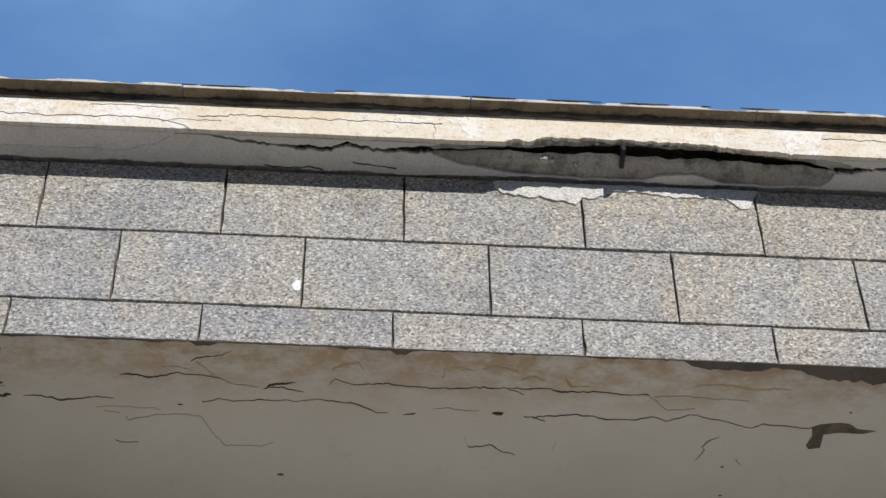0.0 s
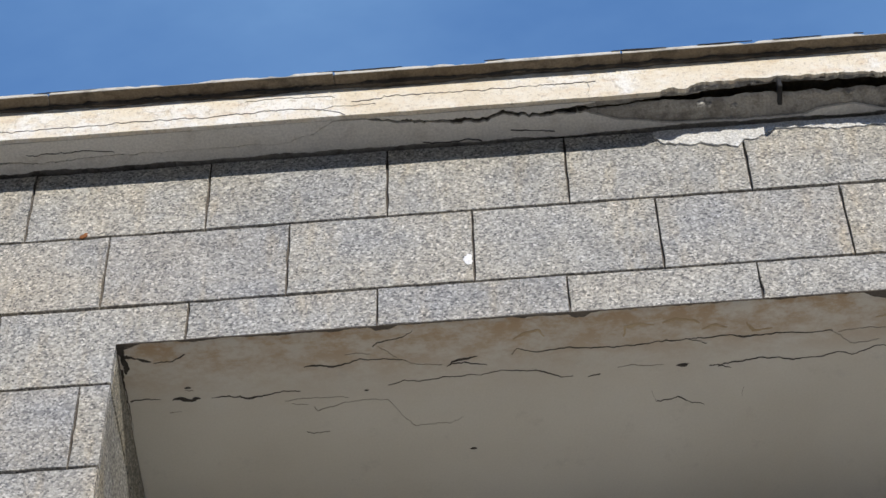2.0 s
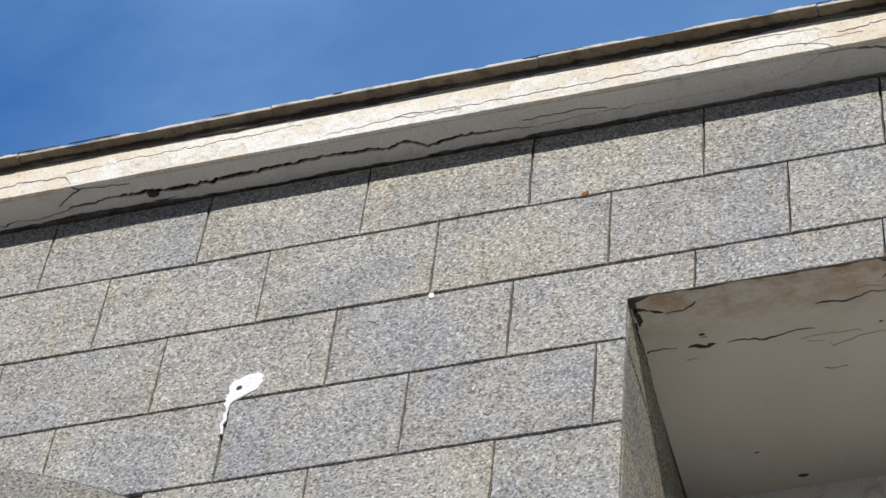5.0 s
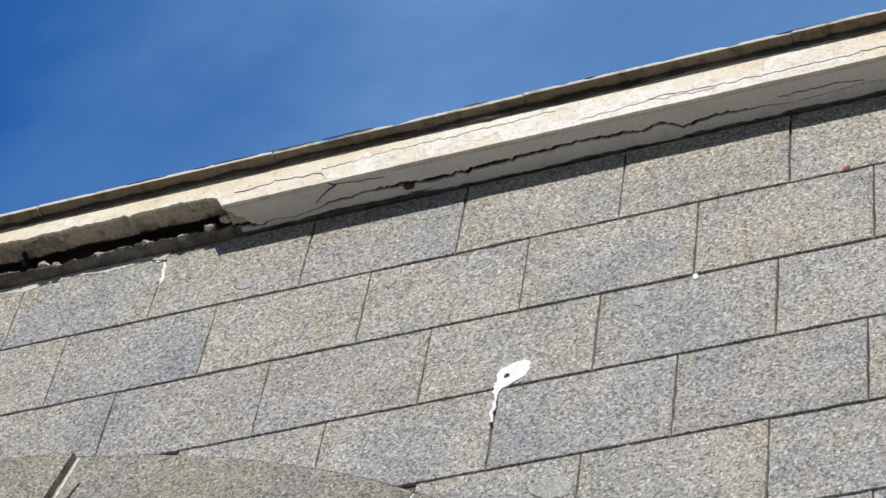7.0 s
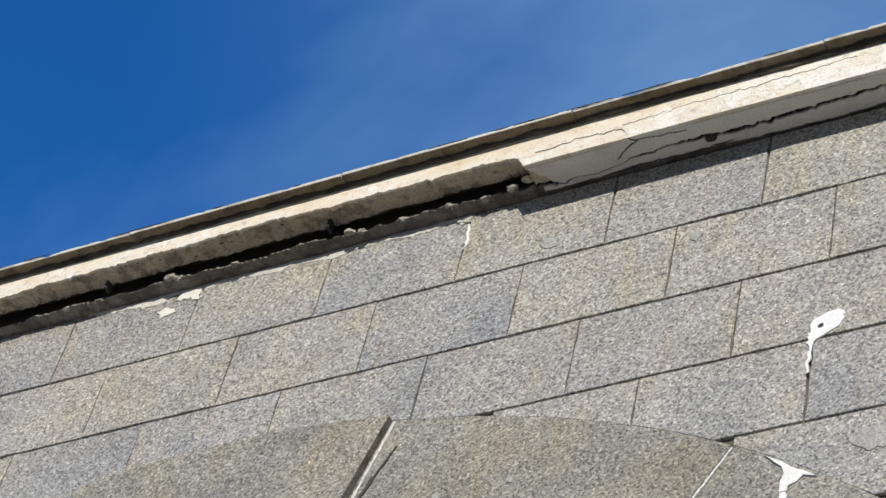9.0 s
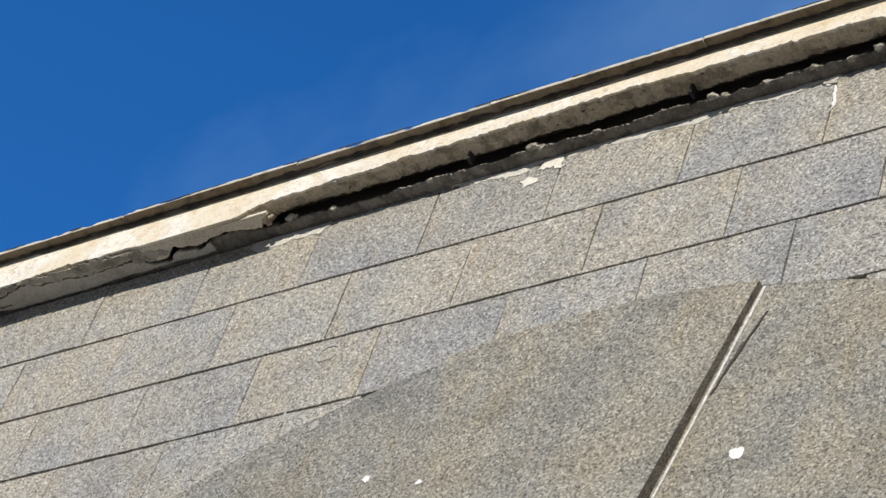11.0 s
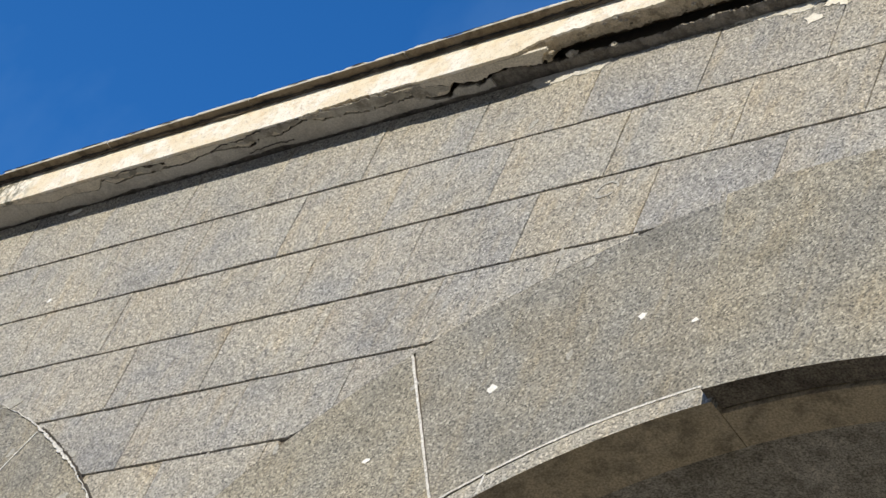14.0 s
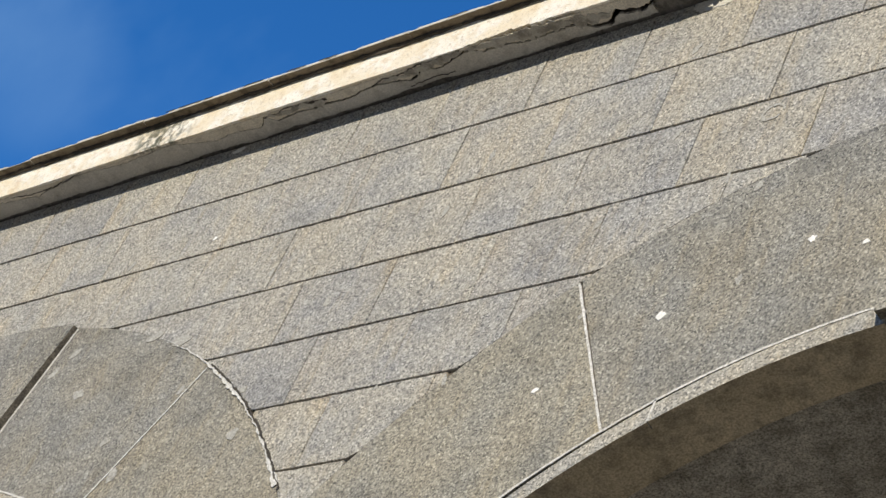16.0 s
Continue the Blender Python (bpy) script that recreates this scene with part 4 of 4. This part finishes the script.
for k, (x, z, rx, rz, m) in enumerate([
        (-0.012, 8.232, 0.016, 0.026, PAINT), (-5.47, 7.258, 0.016, 0.018, PAINT),
        (-6.07, 7.021, 0.02, 0.022, PAINT), (-5.21, 7.182, 0.012, 0.013, PAINT), (-5.84, 7.614, 0.024, 0.02, PALE), (-4.81, 7.916, 0.02, 0.016, PALE),
        (-4.47, 7.445, 0.03, 0.042, PALE), (-6.57, 6.757, 0.014, 0.016, PAINT), (-2.19, 7.21, 0.075, 0.05, PALE), (-3.9, 8.874, 0.03, 0.02, PAINT),
        (-9.15, 7.52, 0.07, 0.035, PALE), (-9.6, 8.87, 0.045, 0.014, PAINT), (-9.35, 8.21, 0.014, 0.012, PAINT), (-1.28, 8.52, 0.016, 0.010, RUST),
        (-3.5, 8.6, 0.025, 0.05, PALE), (-4.5, 7.0, 0.025, 0.03, PALE),
        (-1.78, 8.105, 0.014, 0.010, PAINT), (-9.3, 6.95, 0.025, 0.03, PALE), (-3.9, 7.0, 0.03, 0.025, PAINT),
        (-3.2, 7.0, 0.06, 0.028, PALE), (-3.3, 6.93, 0.014, 0.014, PAINT), (-5.0, 7.85, 0.014, 0.03, PALE),
        (-9.39, 7.59, 0.060, 0.028, PALE), (-10.00, 7.61, 0.050, 0.020, PALE), (-10.09, 7.50, 0.035, 0.022, PALE), (-9.76, 7.31, 0.030, 0.040, PALE), (-8.35, 6.84, 0.030, 0.035, PALE), (-9.09, 6.73, 0.050, 0.030, PALE), (-8.45, 7.10, 0.020, 0.025, PALE)]):
    part("spot", splat(x, z, rx, rz, 2.7 * k, 0.3 * k, thick=0.0015), m, facade)
rng = random.Random(5)
for k in range(46):
    x, z = rng.uniform(-11.0, -1.4), rng.uniform(6.6, 8.7)
    if x > OPEN_X0 - 0.1 or any(abs(x - c) < 2.6 and z < int_at(abs(x - c)) + 0.06 for c in ARCHES) or any(abs(x - c) < 0.72 for c in ARCHES):
        continue
    part("spot", splat(x, z, rng.uniform(0.008, 0.02), rng.uniform(0.012, 0.034), 40 + 1.9 * k, rng.uniform(-0.5, 0.3), thick=0.0008), PALE, facade)
# two squarish remains of mortar
for quad in ([(-5.262, 8.795), (-5.228, 8.748), (-5.155, 8.768), (-5.175, 8.79), (-5.222, 8.815)], [(-5.19, 8.838), (-5.16, 8.832), (-5.07, 8.812), (-5.068, 8.885), (-5.165, 8.89)]):
    part("spot", prism(chipped(quad, 0.005, 0.014), -0.0035, 0.0, 0.001), SOFFIT, facade)
# ring-shaped lichen mark
part("spot", ribbon([(-5.93 + 0.05 * math.cos(a / 10 * 2 * math.pi), 8.03 + 0.04 * math.sin(a / 10 * 2 * math.pi)) for a in range(10)], 0.010, "front", -0.002, 31, 0.01, 1.0, 0.001), PALE, facade)

# mortar left on the slabs where the eave broke away
def torn_strip(keys, seed, up=8.905, thick=0.006):
    xs = span(keys[0][0], keys[-1][0], 0.012)
    low, high = [], []
    for x in xs:
        h = up + wobble(x, seed + 5, 0.006)
        low.append((x, min(h - 0.003, curve(keys, x) + wobble(x, seed, 0.022))))
        high.append((x, h))
    bm = bmesh.new()
    rows = [[bm.verts.new(p) for p in ((a[0], 0.0, a[1]), (a[0], -thick * (1 + 0.3 * rough(a[0], seed, 30.0)), a[1] + 0.002), (b[0], -thick - 0.002, b[1]), (b[0], 0.0, b[1]))] for a, b in zip(low, high)]
    for r0, r1 in zip(rows, rows[1:]):
        for i in range(3):
            bm.faces.new((r0[i], r1[i], r1[i + 1], r0[i + 1]))
    bmesh.ops.recalc_face_normals(bm, faces=bm.faces[:])
    return bm


part("torn_mortar", torn_strip([(0.63, 8.85), (0.67, 8.81), (0.73, 8.795), (0.82, 8.79), (0.88, 8.79), (0.905, 8.775), (0.925, 8.80), (0.98, 8.812), (1.02, 8.835), (1.05, 8.88)], 81, 8.886), WHITE_MORTAR, facade, "torn white mortar on the top slabs")
part("torn_mortar", torn_strip([(1.02, 8.85), (1.08, 8.846), (1.17, 8.838), (1.25, 8.828), (1.40, 8.836), (1.43, 8.82), (1.46, 8.785), (1.50, 8.785), (1.51, 8.83), (1.53, 8.865)], 84, 8.886), WHITE_MORTAR, facade, "torn white mortar on the top slabs")
part("torn_mortar", torn_strip([(-5.62, 8.885), (-5.49, 8.878), (-5.38, 8.862), (-5.24, 8.846), (-5.215, 8.88), (-5.05, 8.872), (-4.96, 8.885), (-4.74, 8.862), (-4.63, 8.868), (-4.43, 8.858), (-4.34, 8.872), (-4.16, 8.866), (-4.03, 8.87), (-3.93, 8.878), (-3.86, 8.886)], 82, 8.897, 0.0022), PALE_WASH, facade, "torn pale mortar on the top slabs")
part("torn_mortar", torn_strip([(-6.66, 8.875), (-6.6, 8.83), (-6.5, 8.838), (-6.42, 8.852), (-6.28, 8.835), (-6.24, 8.88)], 83, 8.895, 0.0022), PALE_WASH, facade, "torn pale mortar on the top slabs")
part("torn_mortar", prism([(-3.935, 8.868), (-3.88, 8.85), (-3.862, 8.888)], -0.006, 0.0, 0.001), PALE_CRUMB, facade)
part("torn_mortar", ribbon([(-3.873, 8.84), (-3.868, 8.79), (-3.864, 8.72), (-3.872, 8.695)], [(0, 0.016), (0.4, 0.008), (0.7, 0.012), (1, 0.003)], "front", -0.002, 85, 0.01, 1.0, 0.002), PAINT, facade)

# ---------------------------------------------------------------- recess behind the rectangular opening
def ceiling_edge(x):
    gap = 0.004 + 0.009 * max(0, rough(x, 91, 9.0)) + 0.004 * max(0, rough(x, 93, 40.0))
    gap += curve([(-1.12, 0.035), (-1.09, 0.02), (-1.05, 0.0), (-0.33, 0.0), (-0.31, 0.018), (-0.27, 0.016), (-0.24, 0.0), (0.29, 0.0), (0.31, 0.022), (0.34, 0.02), (0.36, 0.0), (1.2, 0.0), (1.23, 0.014), (1.29, 0.03),
                  (1.45, 0.034), (1.48, 0.02), (1.57, 0.026), (1.6, 0.042), (1.67, 0.05), (1.78, 0.055), (3.1, 0.06)], x) * (0.9 + 0.4 * rough(x, 92, 12.0))
    return max(0.003, gap)


# plate darkened for shade under the lintel slabs, then the plaster's thin broken edge
part("lintel_bed", box_bm(OPEN_X0 + 0.002, OPEN_X1, 0.0015, 0.120, OPEN_Z - 0.0012, OPEN_Z + 0.0180), MORTAR, facade)
xs = span(OPEN_X0 + 0.001, OPEN_X1, 0.008)
secs = []
for x in xs:
    e = ceiling_edge(x)
    secs.append([(e, OPEN_Z - 0.0016), (e + 0.016, OPEN_Z - 0.004), (0.9, OPEN_Z - 0.004), (0.9, OPEN_Z + 0.019), (0.122, OPEN_Z + 0.019), (0.122, OPEN_Z - 0.0013), (e + 0.001, OPEN_Z - 0.0013)])
ceiling = part("ceiling", loft(xs, secs), CEILING)
tagged(ceiling, "grey-beige cracked plaster ceiling of the recess", "ceiling", kind="structure")
for nm, bm in (("wall_recess", box_bm(OPEN_X0 - 0.3, OPEN_X1 + 0.3, 0.90, 1.0, 7.3, 8.2)), ("wall_recess", box_bm(OPEN_X0 - 0.3, OPEN_X1 + 0.3, 0.90, 1.0, 0, 7.298)), ("wall_recess", box_bm(OPEN_X0 - 0.1, OPEN_X0 - 0.035, 0.45, 0.9, 0, 8.2)),
               ("wall_recess", box_bm(OPEN_X1, OPEN_X1 + 0.1, 0.45, 0.9, 0, 8.2))):
    tagged(part(nm, bm, DIM), "plain plastered wall of the recess", "wall", kind="structure")
# stone returns of the jamb, in darker granite that paints in their shade
for i in range(2, len(LINES) - 1):
    top = OPEN_Z - 0.005 if i == 2 else LINES[i] - JH
    part("jamb_stone", box_bm(OPEN_X0 - 0.034, OPEN_X0 + 0.0005 - 0.002 * (i % 2), 0.0325, 0.60, LINES[i + 1] + JH, top, 0.002), GRANITE_RING, facade)
part("jamb_stone", box_bm(OPEN_X0 - 0.034, OPEN_X0 - 0.004, 0.602, 0.9, 5.4, OPEN_Z - 0.005), GRANITE_RING, facade)

CEIL_CRACKS = [
    # the corner
    ([(-1.112, 0.012), (-1.105, 0.06), (-1.10, 0.09), (-1.10, 0.12)], [(0, 0.05), (0.3, 0.02), (0.6, 0.045), (1, 0.006)]),
    ([(-1.118, 0.10), (-1.115, 0.2), (-1.116, 0.35)], [(0, 0.016), (0.4, 0.006), (1, 0.002)]),
    ([(-1.11, 0.052), (-1.077, 0.058), (-1.043, 0.068), (-1.02, 0.078)], [(0, 0.024), (0.5, 0.004), (0.75, 0.02), (1, 0.004)]),
    ([(-1.013, 0.082), (-0.982, 0.083), (-0.951, 0.08), (-0.93, 0.07), (-0.91, 0.057)], [(0, 0.002), (0.5, 0.005), (1, 0.012)]),
    ([(-1.107, 0.231), (-1.09, 0.226), (-1.059, 0.224), (-1.01, 0.229)], [(0, 0.012), (0.3, 0.006), (1, 0.002)]),
    ([(-0.975, 0.232), (-0.95, 0.23), (-0.925, 0.24), (-0.90, 0.243)], [(0, 0.003), (0.5, 0.022), (1, 0.004)]),
    ([(-0.99, 0.283), (-0.95, 0.286)], [(0, 0.004), (1, 0.001)]),
    ([(-0.93, 0.20), (-0.905, 0.205)], [(0, 0.004), (1, 0.004)]),
    # the upper row
    ([(-0.547, 0.139), (-0.517, 0.136), (-0.451, 0.149), (-0.412, 0.135), (-0.371, 0.125), (-0.292, 0.13), (-0.222, 0.145)], [(0, 0.004), (0.15, 0.009), (0.5, 0.006), (1, 0.003)]),
    ([(-0.222, 0.145), (-0.195, 0.16), (-0.151, 0.164), (-0.116, 0.169)], [(0, 0.003), (1, 0.003)]),
    ([(-0.098, 0.18), (-0.081, 0.162), (-0.054, 0.154), (-0.001, 0.146)], [(0, 0.004), (0.5, 0.016), (1, 0.002)]),
    ([(-0.09, 0.17), (-0.045, 0.164), (-0.027, 0.174), (0.026, 0.181)], [(0, 0.004), (0.5, 0.008), (1, 0.002)]),
    ([(0.105, 0.146), (0.122, 0.129), (0.184, 0.146), (0.255, 0.135), (0.379, 0.145), (0.485, 0.146), (0.556, 0.138), (0.653, 0.137), (0.717, 0.156)], [(0, 0.002), (0.3, 0.005), (0.8, 0.005), (1, 0.002)]),
    ([(0.66, 0.137), (0.786, 0.131), (0.822, 0.142), (0.893, 0.138), (0.964, 0.138), (1.036, 0.143), (1.107, 0.141)], [(0, 0.002), (0.4, 0.007), (0.7, 0.005), (1, 0.003)]),
    ([(1.107, 0.141), (1.146, 0.178), (1.175, 0.20), (1.254, 0.189)], [(0, 0.003), (1, 0.0015)]),
    ([(1.125, 0.147), (1.231, 0.14), (1.321, 0.146), (1.428, 0.148)], [(0, 0.003), (1, 0.0015)]),
    # the lower row
    ([(-0.85, 0.236), (-0.797, 0.235), (-0.736, 0.249), (-0.665, 0.24), (-0.62, 0.228), (-0.568, 0.236)], [(0, 0.003), (0.35, 0.008), (1, 0.002)]),
    ([(-0.29, 0.236), (-0.24, 0.224), (-0.187, 0.23), (-0.098, 0.218), (0.008, 0.218), (0.079, 0.207), (0.15, 0.218), (0.177, 0.218), (0.222, 0.235), (0.258, 0.252), (0.294, 0.251)], [(0, 0.003), (0.6, 0.003), (0.85, 0.006), (1, 0.002)]),
    ([(0.34, 0.258), (0.38, 0.252)], [(0, 0.002), (1, 0.006)]),
    ([(0.435, 0.229), (0.489, 0.223), (0.525, 0.231), (0.578, 0.23)], [(0, 0.001), (0.5, 0.004), (1, 0.001)]),
    ([(0.722, 0.246), (0.767, 0.245), (0.802, 0.239), (0.882, 0.23), (0.936, 0.234), (0.99, 0.246), (1.079, 0.239), (1.132, 0.228), (1.17, 0.243), (1.247, 0.214), (1.33, 0.227), (1.44, 0.256), (1.484, 0.239), (1.547, 0.242), (1.611, 0.25), (1.637, 0.247)],
     [(0, 0.004), (0.1, 0.006), (0.5, 0.004), (0.8, 0.003), (1, 0.005)]),
    ([(0.75, 0.25), (0.79, 0.262)], [(0, 0.006), (1, 0.002)]),
    # fainter ones behind
    ([(0.538, 0.331), (0.553, 0.379)], [(0, 0.001), (1, 0.002)]),
    ([(0.553, 0.379), (0.603, 0.371), (0.621, 0.366), (0.649, 0.386), (0.704, 0.405)], [(0, 0.005), (0.6, 0.006), (1, 0.002)]),
    ([(-0.564, 0.402), (-0.547, 0.415), (-0.493, 0.407)], [(0, 0.003), (0.3, 0.005), (1, 0.001)]),
    ([(-0.534, 0.305), (-0.522, 0.323), (-0.499, 0.313), (-0.436, 0.295), (-0.347, 0.289), (-0.294, 0.292), (-0.276, 0.325)], [(0, 0.003), (1, 0.0015)]),
    ([(-0.276, 0.325), (-0.259, 0.352), (-0.232, 0.393), (-0.215, 0.409), (-0.098, 0.406), (-0.062, 0.389)], [(0, 0.001), (0.5, 0.003), (1, 0.001)]),
    ([(-0.326, 0.08), (-0.309, 0.064), (-0.273, 0.056), (-0.23, 0.05), (-0.195, 0.028)], [(0, 0.005), (0.4, 0.004), (1, 0.002)]),
    ([(-0.414, 0.104), (-0.379, 0.099), (-0.335, 0.104)], [(0, 0.002), (1, 0.002)]),
    ([(-0.31, 0.08), (-0.28, 0.10), (-0.25, 0.13)], [(0, 0.002), (1, 0.001)]),
    ([(0.82, 0.377), (0.832, 0.342)], [(0, 0.004), (1, 0.001)]),
    ([(1.284, 0.399), (1.303, 0.352), (1.296, 0.341), (1.32, 0.31), (1.346, 0.296)], [(0, 0.002), (0.5, 0.005), (1, 0.001)]),
    ([(1.409, 0.387), (1.425, 0.41)], [(0, 0.003), (1, 0.002)]),
    ([(-0.62, 0.27), (-0.52, 0.265), (-0.42, 0.272)], [(0, 0.001), (1, 0.001)]),
    ([(-0.6, 0.285), (-0.55, 0.292)], [(0, 0.002), (1, 0.001)]),
]
for k, (path, w) in enumerate(CEIL_CRACKS):
    part("crack", ribbon(path, [(q, 0.62 * v) for q, v in w], "under", OPEN_Z - 0.0042, 200 + k, 0.004, 0.75), CRACK if max(v for q, v in w) > 0.0045 else HAIRLINE, ceiling)
# brown rings left by damp
for k, path in enumerate([[(0.457, 0.109), (0.464, 0.071), (0.508, 0.061), (0.553, 0.073)], [(0.579, 0.066), (0.622, 0.054), (0.676, 0.063), (0.694, 0.078)], [(0.113, 0.09), (0.148, 0.067), (0.191, 0.057), (0.21, 0.087)],
                          [(0.70, 0.10), (0.74, 0.085), (0.78, 0.10)], [(0.84, 0.085), (0.86, 0.12), (0.92, 0.115)], [(1.24, 0.10), (1.34, 0.09), (1.44, 0.105), (1.55, 0.095)]]):
    part("stain", ribbon(path, [(0, 0.004), (0.5, 0.010), (1, 0.004)], "under", OPEN_Z - 0.0041, 260 + k, 0.006, 0.6, 0.0008), DAMP, ceiling)


def under_patch(poly, z, h=0.0015):
    """A flat irregular patch under the ceiling."""
    bm = bmesh.new()
    a = [bm.verts.new((x, y, z - h)) for x, y in poly]
    b = [bm.verts.new((x, y, z + 0.004)) for x, y in poly]
    n = len(poly)
    bm.faces.new(a)
    for i in range(n):
        bm.faces.new((a[i], b[i], b[(i + 1) % n], a[(i + 1) % n]))
    bmesh.ops.recalc_face_normals(bm, faces=bm.faces[:])
    return bm


part("bare_patch", under_patch([(1.635, 0.245), (1.66, 0.232), (1.72, 0.222), (1.755, 0.226), (1.78, 0.245), (1.84, 0.25), (1.80, 0.263), (1.72, 0.262), (1.675, 0.272), (1.672, 0.325), (1.635, 0.333), (1.625, 0.318), (1.64, 0.28)], OPEN_Z - 0.0042), BED, ceiling, "bare dark patch where plaster fell off")
for k, (x, y, r) in enumerate([(-0.04, 0.519, 0.010), (1.376, 0.539, 0.006), (-0.85, 0.72, 0.007), (-0.72, 0.85, 0.016), (0.64, 0.238, 0.016), (1.75, 0.18, 0.004), (-0.92, 0.19, 0.009), (-0.90, 0.235, 0.012), (-0.36, 0.25, 0.006), (1.37, 0.42, 0.005)]):
    part("pit", under_patch([(x + r * 1.1 * math.cos(a) * (1 + 0.3 * math.sin(3 * a + k)), y + r * 0.42 * math.sin(a)) for a in [j * math.pi / 5 for j in range(10)]], OPEN_Z - 0.0042), CRACK, ceiling)
